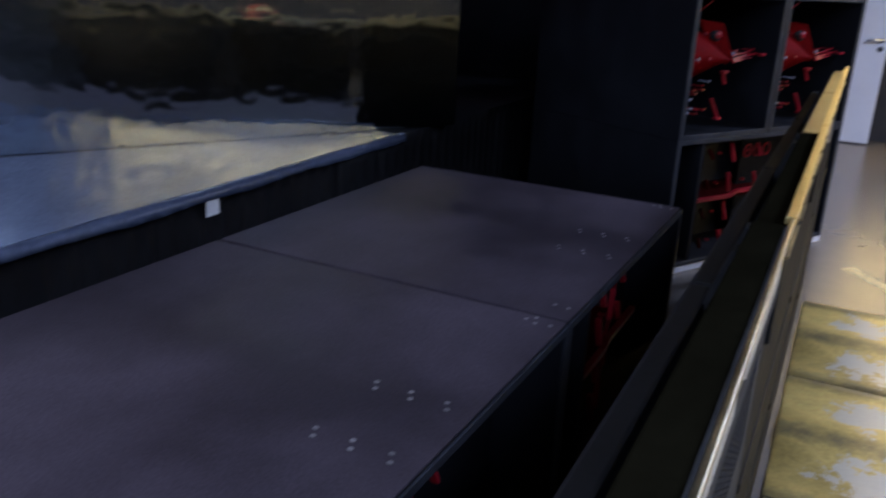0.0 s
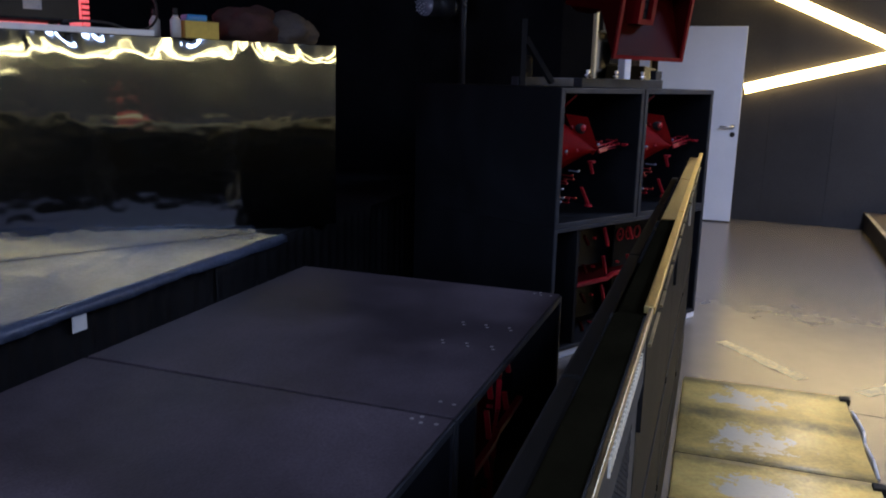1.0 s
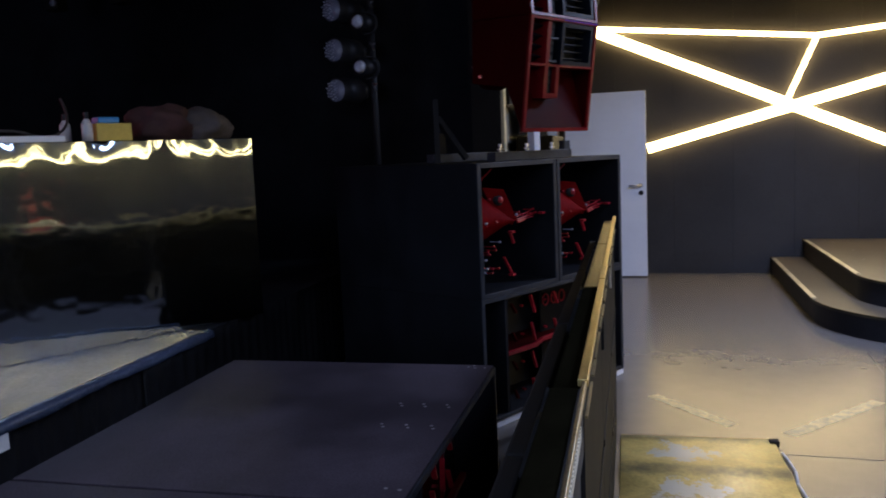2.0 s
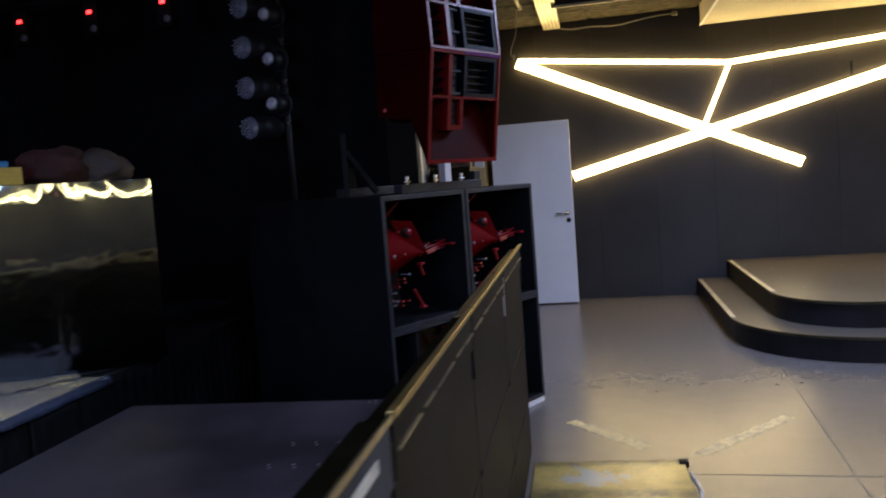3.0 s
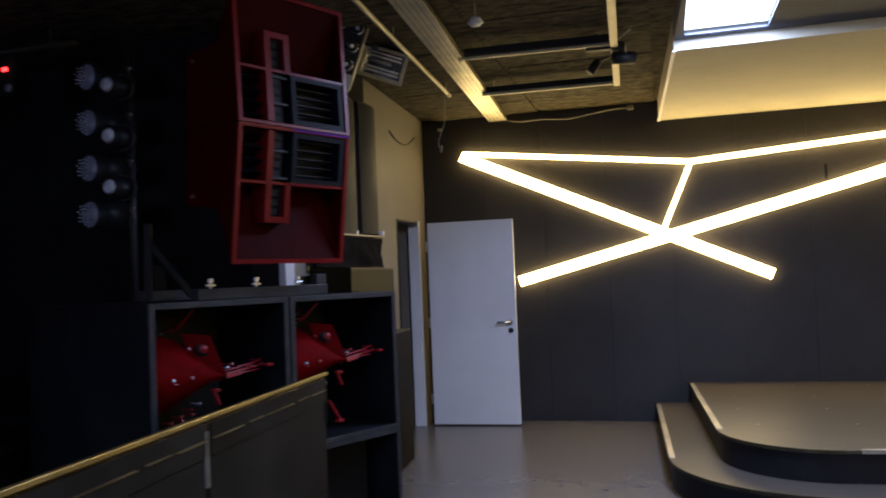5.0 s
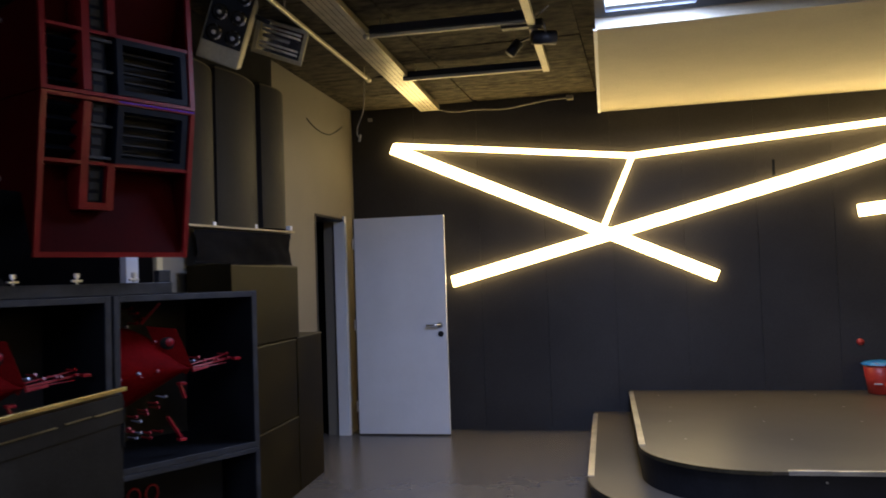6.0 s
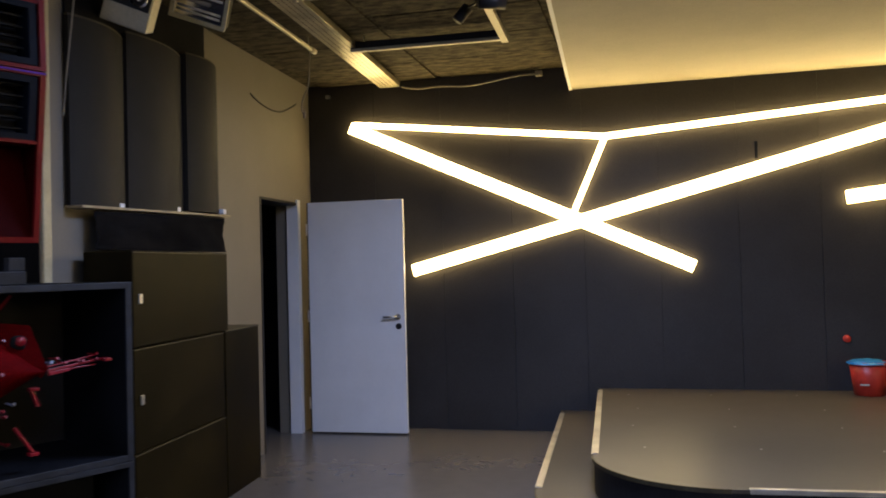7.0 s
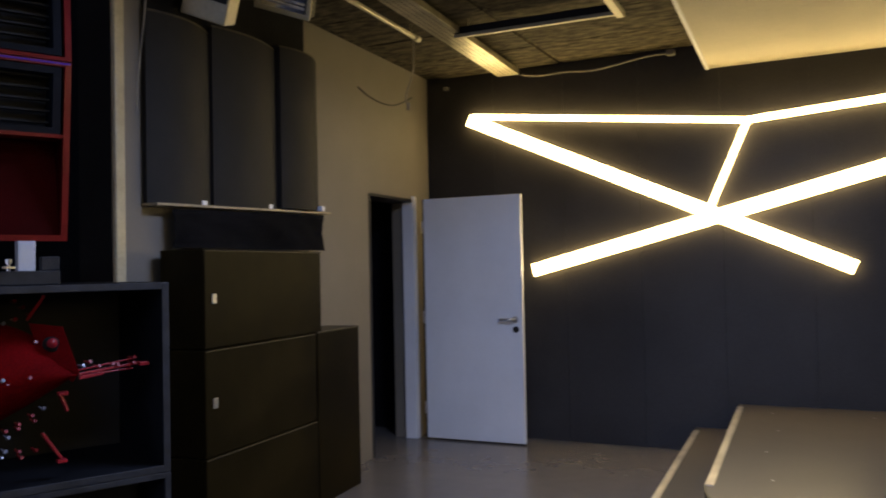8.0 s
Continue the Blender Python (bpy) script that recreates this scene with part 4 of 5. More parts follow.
tag = thing("paper_label", "small white paper label pinned on the black skirt", "label", pose(edge_x(-7.4) + 0.022, -7.42, 0.625, 0, 0, 94))
part("card", box(B(), -0.03, 0.03, -0.002, 0.002, -0.03, 0.03), WHITE, tag)

# DJ counter faced with mirror foil
CROT = 64.0
CTR = pose(-0.63, -5.69, STAGE_Z, 0, 0, CROT)
counter = thing("dj_counter", "DJ counter faced with crinkled silver mirror foil", "counter", CTR)
CL, CH, CDP = 3.6, 1.56 - STAGE_Z, 0.75
part("body", box(B(), -CL, 0, 0.02, CDP, 0, CH - 0.02), BIN_BLACK, counter, "black counter body")
part("top", box(B(), -CL, 0.0, 0.0, CDP, CH - 0.02, CH + 0.004, 0.003), BIN_BLACK, counter)
bm = B()
NX, NZ = 320, 70
grid = []
for i in range(NX + 1):
    col = []
    for k in range(NZ + 1):
        x, z = -CL * i / NX, CH * k / NZ
        f = k / NZ
        p = Vector((x * 1.1, z * 1.1, 3.1))
        d = 0.006 * noise.noise(Vector((x * 2.2, z * 1.1, 3.1))) + 0.0014 * noise.noise(Vector((x * 6.0, z * 5.0, 5.0))) + 0.0005 * noise.noise(Vector((x * 20, z * 30, 1.0)))
        g = max(0.0, (f - 0.895) / 0.105)
        q = x + 0.05 * noise.noise(Vector((x * 4, z * 7, 2.0)))
        d += g ** 1.5 * (0.009 * noise.noise(Vector((q * 7, z * 1.5, 1.0))) + 0.007 * noise.noise(Vector((q * 21, z * 3, 7.0))) + 0.0025 * noise.noise(Vector((q * 47, z * 6, 3.0))))
        d += 0.006 * g ** 2
        col.append(bm.verts.new((x, -0.012 + d, max(z, 0.007))))
    grid.append(col)
for a, b in zip(grid, grid[1:]):
    for k in range(NZ):
        bm.faces.new((a[k], b[k], b[k + 1], a[k + 1]))
part("foil", bm, FOILMAT, counter, "crinkled silver mirror foil", True)

# ---- left wall: panels, batten, cases ----
bulk = thing("backing_board", "black painted board behind and above the curved panels", "board", at_room(0.0, -3.43, 2.55))
part("board", box(B(), 0.002, 0.014, 0.0, 1.45, 0.0, ZC - 2.551, 0.003), STAGE_BLACK, bulk)
for y0, y1, d0, d1, z0, z1 in ((-3.44, -2.945, 0.04, 0.03, 1.772, 2.73), (-2.945, -2.36, 0.045, 0.055, 1.790, 2.775), (-2.36, -1.84, 0.085, 0.02, 1.808, 2.80)):
    t = thing("curved_panel", "dark fabric curved speaker panel standing on the wooden batten", "panel", at_room(0.0, y0, z0), "curved panels")
    n, w = 20, y1 - y0 - 0.010
    pts = [(0.016, 0.0)]
    for i in range(n + 1):
        f = i / n
        pts.append((d0 + (d1 - d0) * f ** 2.4 + 0.058 * math.sin(math.pi * f) ** 0.9, w * f))
    pts.append((0.016, w))
    part("shell", prism(B(), list(reversed(pts)), 0.0, z1 - z0), PANEL, t)
    part("top_cap", prism(B(), [(x * 0.97, y) for x, y in reversed(pts)], z1 - z0 + 0.0005, z1 - z0 + 0.012), CASE_EDGE, t, "worn pale top edge")
    part("clip", box(B(), d0 + 0.012, d0 + 0.046, w - 0.13, w - 0.09, 0.0, 0.032, 0.003), WHITE_FRAME, t, "small pale clip")
sh = thing("batten_shelf", "thin pale wooden batten under the curved panels", "shelf", at_room(0.0, -3.44, 1.758, 0) @ pose(0, 0, 0, 1.4))
part("batten", box(B(), 0.002, 0.105, 0.0, 1.62, -0.002, 0.012, 0.003), WOOD, sh)
trim = thing("corner_trim", "cream painted trim on the end of the side wall", "trim", at_room(0.0, WEND, 0))
trim["kind"] = "structure"
part("strip", box(B(), 0.001, 0.030, -0.028, 0.034, 0.0, 3.05, 0.008), CREAM, trim)
wrap = thing("black_cloth", "black cloth draped under the wooden batten", "cloth", at_room(0.0, -3.30, 1.54))
bm = B()
cols = []
for i in range(61):
    f = i / 60
    col = []
    for k in range(9):
        g = k / 8
        d = 0.075 + 0.03 * f + 0.022 * math.sin(f * 9 + g * 3) * (1 - g) + 0.015 * noise.noise(Vector((f * 9, g * 5, 2.0)))
        col.append(bm.verts.new((d, 1.38 * f, 0.01 + (0.198 + 0.035 * f) * g)))
    cols.append(col)
for a, b in zip(cols, cols[1:]):
    for k in range(8):
        bm.faces.new((a[k], b[k], b[k + 1], a[k + 1]))
bmesh.ops.solidify(bm, geom=bm.faces[:], thickness=0.004)
part("drape", bm, STAGE_BLACK, wrap, "", True)
CASES = pose(0.493, -3.377, 0, 0, 0, 5.05)
for z0, z1, l1 in ((0.0, 0.515, 1.06), (0.519, 1.042, 1.05), (1.046, 1.535, 1.12)):
    t = thing("stacked_case", "olive-brown covered equipment case in a wall stack", "case", CASES @ pose(0, 0, z0), "stacked cases")
    part("body", box(B(), -0.27, 0.0, 0, l1, 0, z1 - z0, 0.008, 3), CASE, t)
    part("latch", box(B(), 0.0, 0.008, 0.05, 0.085, (z1 - z0) * 0.45, (z1 - z0) * 0.45 + 0.05, 0.003), ALU, t, "small metal latch")
    part("top_trim", box(B(), -0.268, 0.002, 0.003, l1 - 0.003, z1 - z0 - 0.010, z1 - z0 - 0.004, 0.002), CASE_EDGE, t, "worn pale top edge")
t = thing("tall_case", "tall narrow olive-brown case beside the stack", "case", CASES @ pose(-0.002, 1.075, 0))
part("body", box(B(), -0.24, 0.0, 0, 0.54, 0, 1.045, 0.008, 3), CASE, t)
part("top_edge", box(B(), -0.242, 0.002, -0.002, 0.542, 1.038, 1.048, 0.002), CASE_EDGE, t, "pale worn top edge")
wire = thing("wall_cable", "dark line in a shallow loop on the side wall", "cable", at_room(0.006, -1.25, 2.72))


def tube(name, pts, r, material, parent, label=""):
    """A round cable along a smooth line."""
    cu = bpy.data.curves.new(name, "CURVE")
    cu.dimensions, cu.bevel_depth, cu.bevel_resolution, cu.resolution_u = "3D", r, 2, 6
    sp = cu.splines.new("NURBS")
    sp.points.add(len(pts) - 1)
    sp.use_endpoint_u, sp.order_u = True, 3
    for p, q in zip(sp.points, pts):
        p.co = (*q, 1)
    cu.materials.append(material)
    tmp = bpy.data.objects.new(name, cu)
    me = bpy.data.meshes.new_from_object(tmp)
    bpy.data.objects.remove(tmp)
    ob = new(name, me)
    ob.parent = parent
    return tagged(ob, label)


tube("cord", [(0, 0, 0.06), (0, 0.14, 0.02), (0.0, 0.40, 0.0), (0, 0.66, 0.03), (0, 0.92, 0.15)], 0.006, CABLE, wire)

# ---- ceiling fittings ----
t = thing("cable_tray", "perforated metal cable tray hung under the ceiling", "cable tray", pose(0.845, -0.20, 2.985, 0, 0, 3.4))
part("base", box(B(), -0.085, 0.085, -6.0, 0, 0.0, 0.006), TRAY, t, "perforated tray base")
part("flange", box(B(), -0.09, -0.082, -6.0, 0, 0.0, 0.045, 0.002), TRAY, t)
part("flange", box(B(), 0.082, 0.09, -6.0, 0, 0.0, 0.045, 0.002), TRAY, t)
# dark pieces under the tray stand for the shade in its slots
bm = B()
for i in range(150):
    for k in range(4):
        y = -0.06 - 0.036 * i
        x = -0.055 + 0.036 * k
        box(bm, x - 0.0035, x + 0.0035, y - 0.007, y + 0.007, -0.0012, 0.001)
tagged(part("punching", bm, VOID, t, "dark marks drawn for punched slots"), kind="stuff")
for y in (-0.5, -2.2, -4.0, -5.8):
    part("hanger", rod(B(), (0.0, y, 0.0), (0.0, y, ZC - 2.985), 0.005, 8), PIPE, t)
t = thing("thin_pipe", "thin pale pipe hung under the ceiling", "pipe", pose(0.68, -1.47, 3.0, 0, 0, 2.7))
part("pipe", rod(B(), (0, 0, 0), (0, -4.4, 0), 0.016), PIPE, t, "", True)
part("end_sleeve", rod(B(), (0, 0.02, 0), (0, -0.06, 0), 0.021), PIPE, t, "", True)
for y in (-0.1, -1.7, -3.9):
    part("hanger", rod(B(), (0, y, 0), (0, y, ZC - 3.0), 0.005, 8), PIPE, t)
t = thing("lighting_frame", "pale pipe frame under the ceiling for lamps", "pipe frame", pose(2.075, -1.43, 2.965, 0, 0, 2.3))
part("long_pipe", box(B(), -0.025, 0.025, -4.2, 0.02, -0.02, 0.02, 0.005), PIPE, t)
part("cross_pipe", box(B(), -1.10, -0.026, -0.04, -0.005, -0.012, 0.012, 0.004), PIPE, t)
part("dark_batten", box(B(), -1.10, -0.03, -0.035, 0.005, 0.014, 0.06, 0.004), LAMP_BLACK, t)
part("cross_pipe", box(B(), -1.02, -0.026, -1.19, -1.165, -0.012, 0.008, 0.003), PIPE, t)
part("dark_batten", box(B(), -1.02, -0.03, -1.21, -1.14, 0.010, 0.06, 0.004), LAMP_BLACK, t)
part("end_cap", rod(B(), (-1.03, -1.18, -0.002), (-1.06, -1.18, -0.002), 0.018), PIPE, t, "", True)
for x, y in ((0, -0.2), (0, -2.6), (-1.0, -0.02), (-0.95, -1.17)):
    part("hanger", rod(B(), (x, y, 0), (x, y, ZC - 2.965), 0.005, 8), PIPE, t)
sp = thing("spot_lamp", "small black spot lamps clamped to the pipe frame", "spot lamp", pose(2.13, -2.55, 2.94, 0, 0, 2.3))
part("bracket", box(B(), -0.20, 0.06, -0.035, 0.035, 0.0, 0.045, 0.008), LAMP_BLACK, sp)
part("can", rod(B(), (-0.02, 0.10, -0.03), (0.12, 0.16, -0.03), 0.045, 16), LAMP_BLACK, sp, "black lamp can", True)
part("yoke", beam(B(), (0.06, 0.02, 0.03), (0.07, 0.14, -0.02), 0.012, 0.012), METAL, sp)
part("small_can", rod(B(), (-0.19, 0.33, -0.06), (-0.13, 0.36, 0.02), 0.034, 14), LAMP_BLACK, sp, "", True)
part("arm", beam(B(), (-0.16, 0.34, 0.0), (-0.05, 0.30, 0.03), 0.012, 0.012), LAMP_BLACK, sp)
for a in (-0.12, 0.10):
    part("spring_wire", rod(B(), (0.0, 0.0, 0.05), (a, -0.05, 0.11), 0.004, 6), METAL, sp)
bl = thing("smoke_detector", "small pale smoke detector on a short rod", "detector", pose(1.36, -3.42, ZC))
part("rod", rod(B(), (0, 0, 0), (0, 0, -0.10), 0.005, 8), PIPE, bl)
part("body", rod(B(), (0, 0, -0.10), (0, 0, -0.135), 0.025, 20, 0.048), WHITE_FRAME, bl, "", True)
part("base_ring", rod(B(), (0, 0, -0.135), (0, 0, -0.15), 0.032, 20), WHITE_FRAME, bl, "", True)
cb = thing("ceiling_cable", "grey loose cable along the top of the back wall", "cable", pose(0.90, -0.045, 3.0))
tube("cord", [(0, 0, 0.02), (0.12, 0, -0.02), (0.35, 0, 0.0), (0.6, 0, -0.03), (0.85, -0.02, 0.0), (1.1, -0.04, 0.03), (1.22, -0.05, 0.02)], 0.008, CABLE_GREY, cb)
part("plug", box(B(), 1.20, 1.26, -0.075, -0.03, 0.0, 0.045, 0.006), CABLE_GREY, cb)
hc = thing("hanging_cable", "thin grey cable hanging from the ceiling with a plug", "cable", pose(0.63, -1.45, 3.0))
tube("cord", [(0.01, 0, 0.0), (0.005, 0, -0.12), (-0.005, 0.01, -0.24), (-0.05, 0.0, -0.34), (-0.07, 0.01, -0.40), (-0.05, 0.0, -0.46), (-0.035, 0, -0.42)], 0.005, CABLE_GREY, hc)
part("plug", rod(B(), (-0.036, 0, -0.43), (-0.045, 0, -0.48), 0.010, 10), CABLE_GREY, hc, "", True)
pg = thing("wall_bracket", "tiny metal bracket on the back wall", "bracket", pose(0.20, YB, 2.98))
part("hook", box(B(), -0.02, 0.02, -0.04, 0.0, -0.015, 0.015, 0.004), METAL, pg)

lc = thing("lamp_cable", "thin pale cable hanging beside the curved panels", "cable", at_room(0.16, -3.56, ZC))
tube("cord", [(0, 0, 0), (0.01, 0.01, -0.2), (-0.01, 0.0, -0.45), (-0.03, -0.02, -0.7), (-0.05, -0.02, -0.9)], 0.003, CABLE_GREY, lc)

# floodlight and four-lamp blinder on the thin pipe
fd = thing("floodlight", "flat pale-framed floodlight tilted under the ceiling", "floodlight", pose(0.54, -2.75, 2.97, 28, 18, 20))
part("housing", box(B(), -0.16, 0.16, -0.03, 0.06, -0.11, 0.11, 0.012), LAMP_BLACK, fd)
fr = B()
for x0, x1, z0, z1 in ((-0.165, 0.165, 0.09, 0.115), (-0.165, 0.165, -0.115, -0.09), (-0.165, -0.14, -0.09, 0.09), (0.14, 0.165, -0.09, 0.09)):
    box(fr, x0, x1, -0.045, -0.028, z0, z1, 0.003)
part("frame", fr, PIPE, fd, "pale metal front frame")
part("reflector", box(B(), -0.14, 0.14, -0.036, -0.031, -0.09, 0.09), CHROME, fd, "mirror reflector")
part("tube", rod(B(), (-0.11, -0.045, 0.01), (0.06, -0.045, 0.01), 0.010, 12), LENS, fd, "", True)
# highlights of the mirror reflector, built as pale bars
for z in (-0.060, -0.035, 0.045, 0.070):
    part("reflector_glint", rod(B(), (-0.125, -0.034, z), (0.125, -0.034, z), 0.008, 10), LENS_GLINT, fd, "pale bar drawn for a glint in the reflector", True)
part("arm", beam(B(), (0.0, 0.06, 0.0), (0.12, 0.10, 0.10), 0.02, 0.02), LAMP_BLACK, fd)
bd = thing("blinder_lamp", "four-lamp blinder in a pale housing under the ceiling", "stage lamp", pose(0.42, -3.22, 2.95, 20, 20, 24))
part("housing", box(B(), -0.125, 0.125, 0.0, 0.14, -0.24, 0.24, 0.008), PIPE, bd, "pale housing")
part("face_plate", box(B(), -0.115, 0.115, -0.012, 0.0, -0.13, 0.23, 0.003), LAMP_BLACK, bd)
for x in (-0.056, 0.056):
    for z in (-0.07, 0.05, 0.17):
        l = part("lamp", rod(B(), (x, -0.012, z), (x, -0.03, z), 0.047, 24), CHROME, bd, "bright lamp rim", True)
        part("lens", rod(B(), (x, -0.029, z), (x, -0.034, z), 0.036, 24, 0.03), LAMP_BLACK, l, "dark lens", True)
        # the lamp's white glint is put into a pale bulb
        part("bulb", rod(B(), (x, -0.033, z), (x, -0.042, z), 0.014, 14, 0.008), LENS_GLINT, l, "bulb, pale for its white glint", True)
part("yoke", beam(B(), (0.0, 0.14, 0.1), (0.22, 0.10, 0.08), 0.025, 0.025), LAMP_BLACK, bd)

# ---- lamp pole behind the stack ----
pl = thing("lamp_pole", "black pole with eight stage lamps clamped along it", "lamp pole", pose(-0.65, -3.95, STAGE_Z))
part("pole", rod(B(), (0, 0, 0), (0, 0, 2.3), 0.024, 14), LAMP_BLACK, pl, "", True)
part("foot", rod(B(), (0, 0, 0), (0, 0, 0.02), 0.25, 28), LAMP_BLACK, pl, "round black foot", True)
for i in range(4):
    z = 2.74 - 0.277 * i - STAGE_Z
    part("clamp", rod(rod(B(), (0.0, -0.03, z + 0.03), (0.035, -0.04, z + 0.02), 0.008, 10), (0.01, -0.03, z + 0.02), (0.03, -0.04, z - 0.02), 0.009, 10), METAL, pl, "bright clamp")
    can = part("par_can", rod(rod(B(), (-0.27, -0.03, z), (-0.20, 0.17, z), 0.088, 24), (-0.20, 0.17, z), (-0.17, 0.25, z), 0.088, 24, 0.05), LAMP_BLACK, pl, "black lamp can", True)
    part("lens", rod(B(), (-0.27, -0.028, z), (-0.273, -0.040, z), 0.080, 28, 0.074), LENS, can, "pale ribbed lens", True)
    bm = B()
    for q in range(37):
        rr, an = 0.0115 * math.sqrt(q), q * 2.39996
        rod(bm, (-0.271 + rr * math.cos(an) * 0.94, -0.037 + rr * math.cos(an) * 0.33, z + rr * math.sin(an)), (-0.274 + rr * math.cos(an) * 0.94, -0.047 + rr * math.cos(an) * 0.33, z + rr * math.sin(an)), 0.0042, 6)
    tagged(part("diode_lens", bm, LENS_GLINT, can, "rows of small bright diode lenses"), kind="stuff")
    if i < 3:
        y = z - 0.10 - 0.02 * i
        c2 = part("small_lamp", rod(B(), (-0.03, -0.16, y), (0.0, 0.0, y), 0.065, 22, 0.05), LAMP_BLACK, pl, "black lamp head", True)
        part("lens", rod(B(), (-0.030, -0.161, y), (-0.036, -0.184, y), 0.048, 22, 0.030), LENS_GLINT, c2, "glass lens, pale for its glint", True)
        tube("yoke", [(-0.02, -0.08, y + 0.075), (0.05, -0.06, y + 0.07), (0.07, -0.06, y), (0.05, -0.06, y - 0.07), (-0.02, -0.08, y - 0.075)], 0.008, LAMP_BLACK, pl)

# red-lit lamps on a dark bar over the stage
br = thing("stage_lamp_bar", "dark lamp bar over the stage with red displays", "lamp bar", pose(-2.9, -3.95, 2.97))
part("bar", rod(B(), (-0.6, 0, 0), (1.9, 0, 0), 0.024), LAMP_BLACK, br, "", True)
for x in (-0.4, 1.7):
    part("hanger", rod(B(), (x, 0, 0), (x, 0, ZC - 2.97), 0.008, 8), LAMP_BLACK, br)
for i in range(4):
    x = 0.22 + 0.595 * i - 0.595
    h2 = part("lamp_head", box(B(), x - 0.06, x + 0.06, -0.06, 0.06, -0.30, -0.05, 0.01), SOFT_BLACK, br, "black lamp head")
    part("display", box(B(), x - 0.018, x + 0.020, -0.068, -0.061, -0.142, -0.118), LED_RED, h2, "red glowing display")
    part("lens", rod(B(), (x + 0.03, -0.06, -0.25), (x + 0.03, -0.075, -0.25), 0.025, 14), LENS, h2, "", True)

# ---- things on the DJ counter ----
def on_counter(along, depth, rz=0.0):
    return CTR @ pose(along, depth, CH + 0.004, 0, 0, rz)


bag = thing("crumpled_bag", "crumpled dull red and grey cloth bag on the counter", "bag", on_counter(-0.20, 0.30))
for nm, x0, sx, hz, m in (("cloth", -0.10, 0.17, 0.17, CLOTH_RED), ("cloth", 0.09, 0.17, 0.15, CLOTH_GREY)):
    bm = B()
    bmesh.ops.create_icosphere(bm, subdivisions=4, radius=1.0)
    for v in bm.verts:
        p = v.co.copy()
        k = 1 + 0.28 * noise.noise(p * 1.7 + Vector((x0 * 9, 0, 0))) + 0.10 * noise.noise(p * 5.0)
        v.co = Vector((x0 + p.x * sx * k, p.y * 0.14 * k, max(0.0, hz * 0.45 + p.z * hz * 0.62 * k)))
    part(nm, bm, m, bag, "", True)
part("strap", beam(B(), (0.22, -0.05, 0.0), (0.20, -0.04, 0.12), 0.02, 0.006), CLOTH_GREY, bag)
yb2 = thing("yellow_carton", "yellow cardboard carton on the counter", "box", on_counter(-0.60, 0.25, 4))
part("carton", box(B(), -0.085, 0.085, -0.06, 0.06, 0, 0.085, 0.003), YELLOW, yb2)
bt = thing("blue_lid", "small blue plastic tub on the yellow carton", "tub", on_counter(-0.61, 0.25) @ pose(0, 0, 0.085))
part("tub", box(B(), -0.05, 0.05, -0.04, 0.04, 0, 0.03, 0.008), BLUE, bt)
bo = thing("white_bottle", "small white bottle with dark cap on the counter", "bottle", on_counter(-0.72, 0.20))
part("body", rod(B(), (0, 0, 0), (0, 0, 0.085), 0.024, 18), WHITE, bo, "", True)
part("neck", rod(B(), (0, 0, 0.085), (0, 0, 0.105), 0.022, 18, 0.010), WHITE, bo, "", True)
part("cap", rod(B(), (0, 0, 0.105), (0, 0, 0.135), 0.011, 12), LAMP_BLACK, bo)
b3 = copy_thing(bo, on_counter(-0.76, 0.34))
lp = thing("mixer_tray", "flat pale equipment tray on the counter", "tray", on_counter(-1.35, 0.32))
part("tray", box(B(), -0.55, 0.50, -0.2, 0.2, 0, 0.03, 0.005), WHITE_FRAME, lp)
mx = thing("dj_mixer", "black DJ mixer with knobs on the pale tray", "mixer", on_counter(-1.38, 0.34) @ pose(0, 0, 0.03))
part("body", box(B(), -0.25, 0.25, -0.13, 0.13, 0.02, 0.12, 0.01), LAMP_BLACK, mx)
part("display", box(B(), 0.03, 0.10, -0.134, -0.129, 0.06, 0.10), LENS, mx, "pale small display")
for i in range(6):
    part("knob", rod(B(), (-0.2 + 0.08 * i, 0.0, 0.12), (-0.2 + 0.08 * i, 0.0, 0.14), 0.014, 12), METAL, mx)
for i in range(4):
    part("foot", rod(B(), (-0.2 + 0.4 * (i % 2), -0.08 + 0.16 * (i // 2), 0), (-0.2 + 0.4 * (i % 2), -0.08 + 0.16 * (i // 2), 0.02), 0.02, 10), LAMP_BLACK, mx)
cbl = thing("counter_cable", "thin black cable looped over the counter", "cable", on_counter(-0.95, 0.15))
tube("cord", [(-0.25, 0.05, 0.05), (-0.12, -0.05, 0.06), (0.0, 0.0, 0.02), (0.12, 0.05, 0.04), (0.18, 0.1, 0.12), (0.16, 0.14, 0.2)], 0.006, CABLE, cbl)
# bright red surface behind the counter, given a glow of its own
rp = thing("red_light_panel", "bright red surface built as a glowing panel behind the counter", "light panel", CTR @ pose(-0.75, 1.25, 0.0))
part("frame", box(B(), -1.3, 0.0, 0.01, 0.06, 0.0, 1.9, 0.006), LAMP_BLACK, rp)
part("diffuser", box(B(), -1.28, -0.045, 0.0, 0.008, 0.5, 1.88), RED_PANEL, rp, "glowing red face")
for i in range(46):
    part("rib", box(B(), -0.042, -0.004, -0.006, 0.009, 0.5 + 0.03 * i, 0.518 + 0.03 * i, 0.002), RED_PANEL, rp, "red glowing rib")

# ---- bucket ----
t = thing("bucket", "red plastic bucket with a blue rag on the platform", "bucket", pose(4.56, -0.20, 0.37))
bm = rod(B(), (0, 0, 0), (0, 0, 0.25), 0.105, 28, 0.138)
bmesh.ops.delete(bm, geom=[f for f in bm.faces if f.normal.z > 0.9 and f.calc_center_median().z > 0.2], context="FACES")
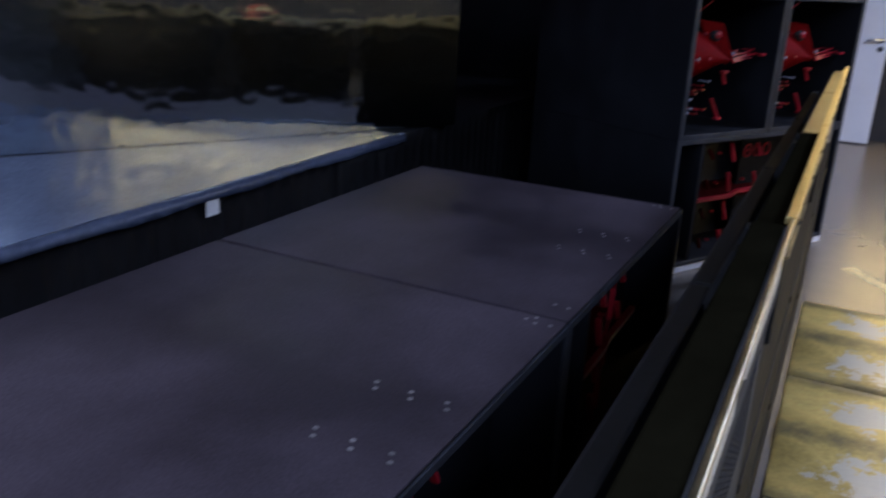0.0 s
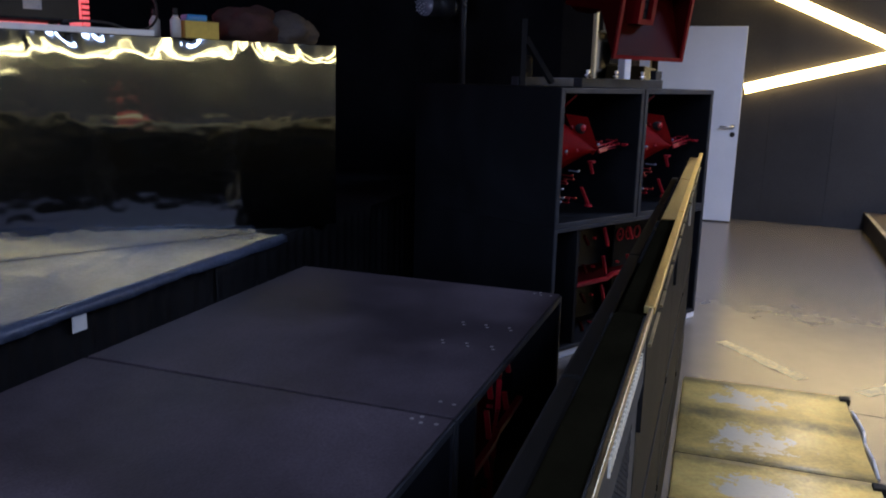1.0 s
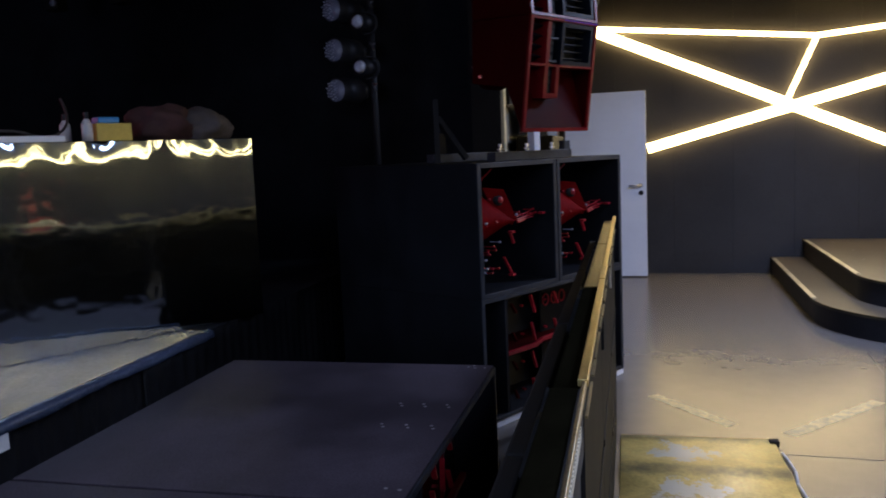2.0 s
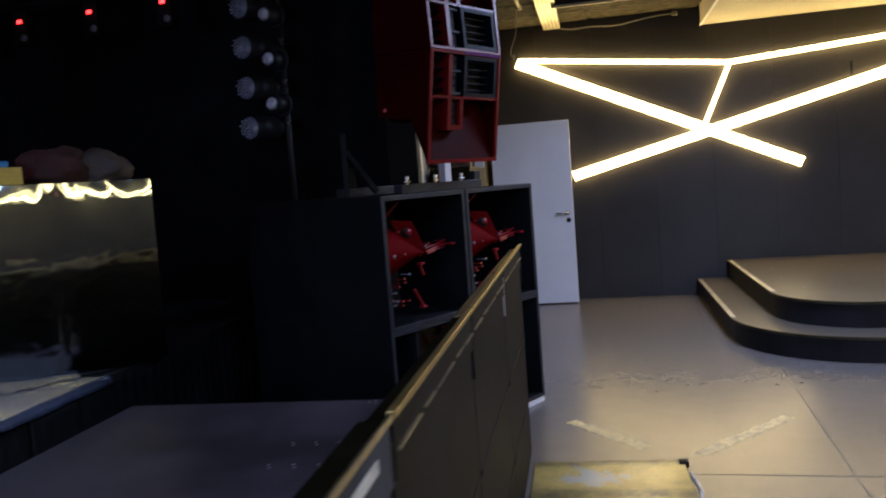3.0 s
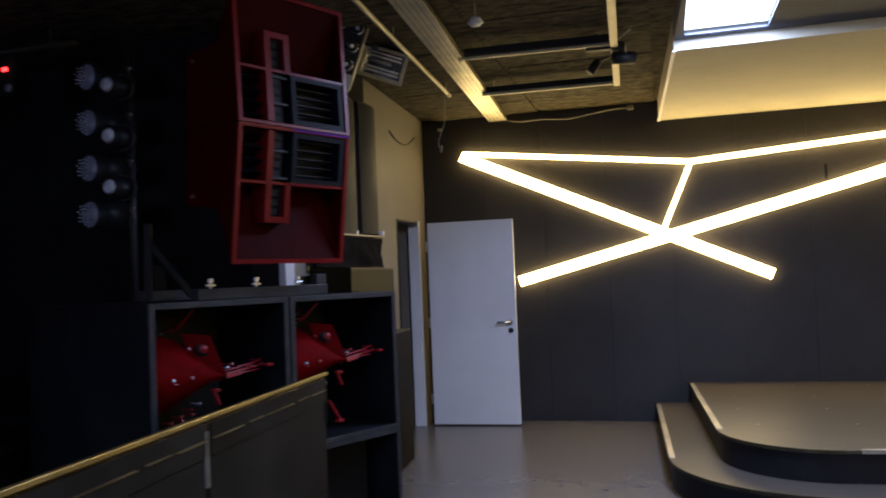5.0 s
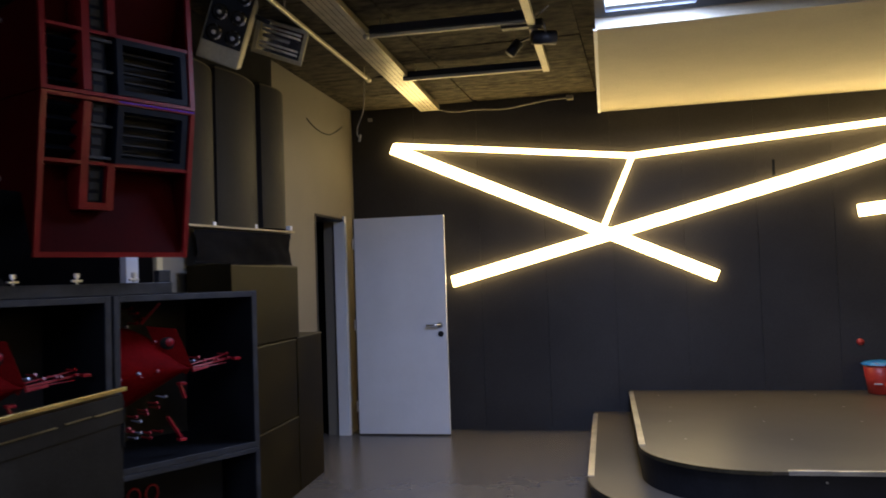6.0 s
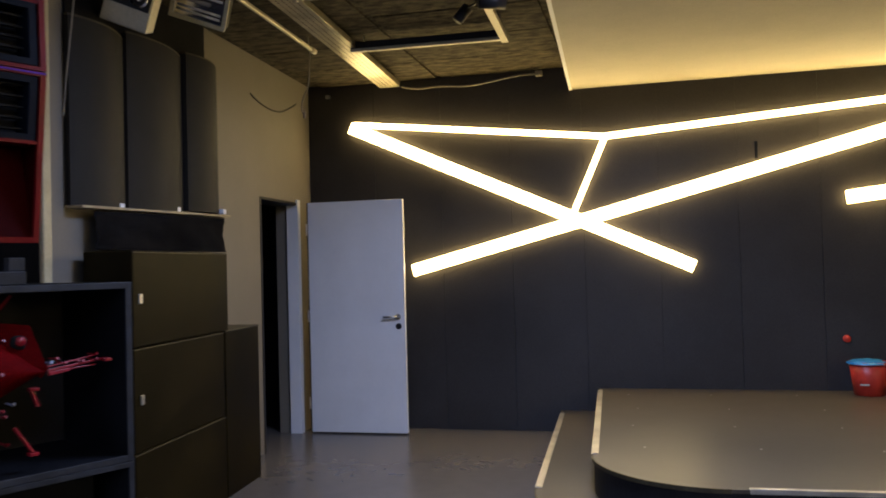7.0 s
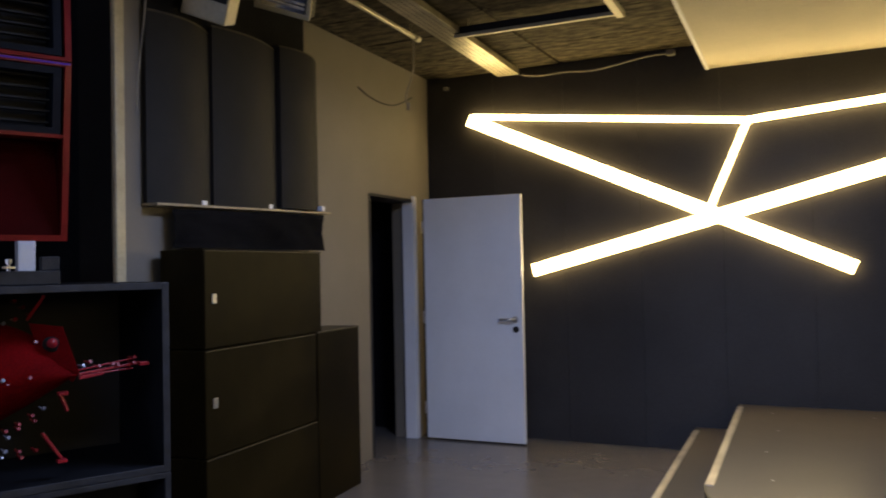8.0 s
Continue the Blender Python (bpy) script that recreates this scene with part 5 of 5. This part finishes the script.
bmesh.ops.solidify(bm, geom=bm.faces[:], thickness=0.003)
part("pail", bm, REDPLASTIC, t, "", True)
part("rim", rod(B(), (0, 0, 0.225), (0, 0, 0.238), 0.140, 28, 0.142), REDPLASTIC, t, "thick red rim", True)
bm = B()
bmesh.ops.create_icosphere(bm, subdivisions=4, radius=1.0)
for v in bm.verts:
    p = v.co.copy()
    k = 1 + 0.12 * noise.noise(p * 3)
    v.co = (p.x * 0.137 * k - 0.012, p.y * 0.137 * k - 0.012, 0.235 + max(-0.02, p.z) * 0.035 * k)
part("rag", bm, BLUE, t, "blue rag over the rim", True)
part("label", box(B(), -0.09, -0.03, -0.135, -0.12, 0.085, 0.095), WHITE, t, "small white label")
kn = thing("wall_button", "small red button on the black wall", "button", pose(4.45, YB, 0.775))
part("button", rod(B(), (0, 0, 0), (0, -0.03, 0), 0.028, 18), REDPLASTIC, kn, "", True)
wc = thing("wall_plate", "small grey wall plate above the LED bar", "wall plate", pose(3.84, YB, 2.28))
part("plate", box(B(), -0.012, 0.012, -0.012, 0.0, -0.07, 0.07, 0.003), GRILLE, wc)

# ---- added unseen bar: its glow makes the amber patch mirrored in the foil ----
bar = thing("low_bar", "added unseen bar glowing amber for the foil to mirror", "bar", pose(X1 - 0.003, -7.46, 0, 0, 0, -90))
part("front", box(B(), -0.42, 0.42, -0.42, -0.39, 0.0, 0.70, 0.004), MIRROR_GLOW, bar, "added amber glow for the foil")
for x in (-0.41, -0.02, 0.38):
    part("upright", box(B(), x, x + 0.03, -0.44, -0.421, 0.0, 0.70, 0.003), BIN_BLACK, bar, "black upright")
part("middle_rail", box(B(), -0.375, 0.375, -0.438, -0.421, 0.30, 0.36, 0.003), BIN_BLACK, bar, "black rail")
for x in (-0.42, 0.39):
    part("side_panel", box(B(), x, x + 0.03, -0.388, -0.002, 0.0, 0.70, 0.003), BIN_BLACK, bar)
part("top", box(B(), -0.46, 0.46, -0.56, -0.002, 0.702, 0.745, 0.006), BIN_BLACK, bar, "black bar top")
# crate likewise unseen, added for the red spot in the foil
crate = thing("red_crate", "added unseen red crate for the foil to mirror", "crate", pose(X1 - 0.33, -7.50, 0.746))
part("tub", box(B(), -0.12, 0.12, -0.16, 0.16, 0.0, 0.24, 0.012), REDPLASTIC, crate)
for z in (0.06, 0.13, 0.20):
    part("rib", box(B(), -0.124, 0.124, -0.164, 0.164, z, z + 0.012, 0.003), REDPLASTIC, crate)
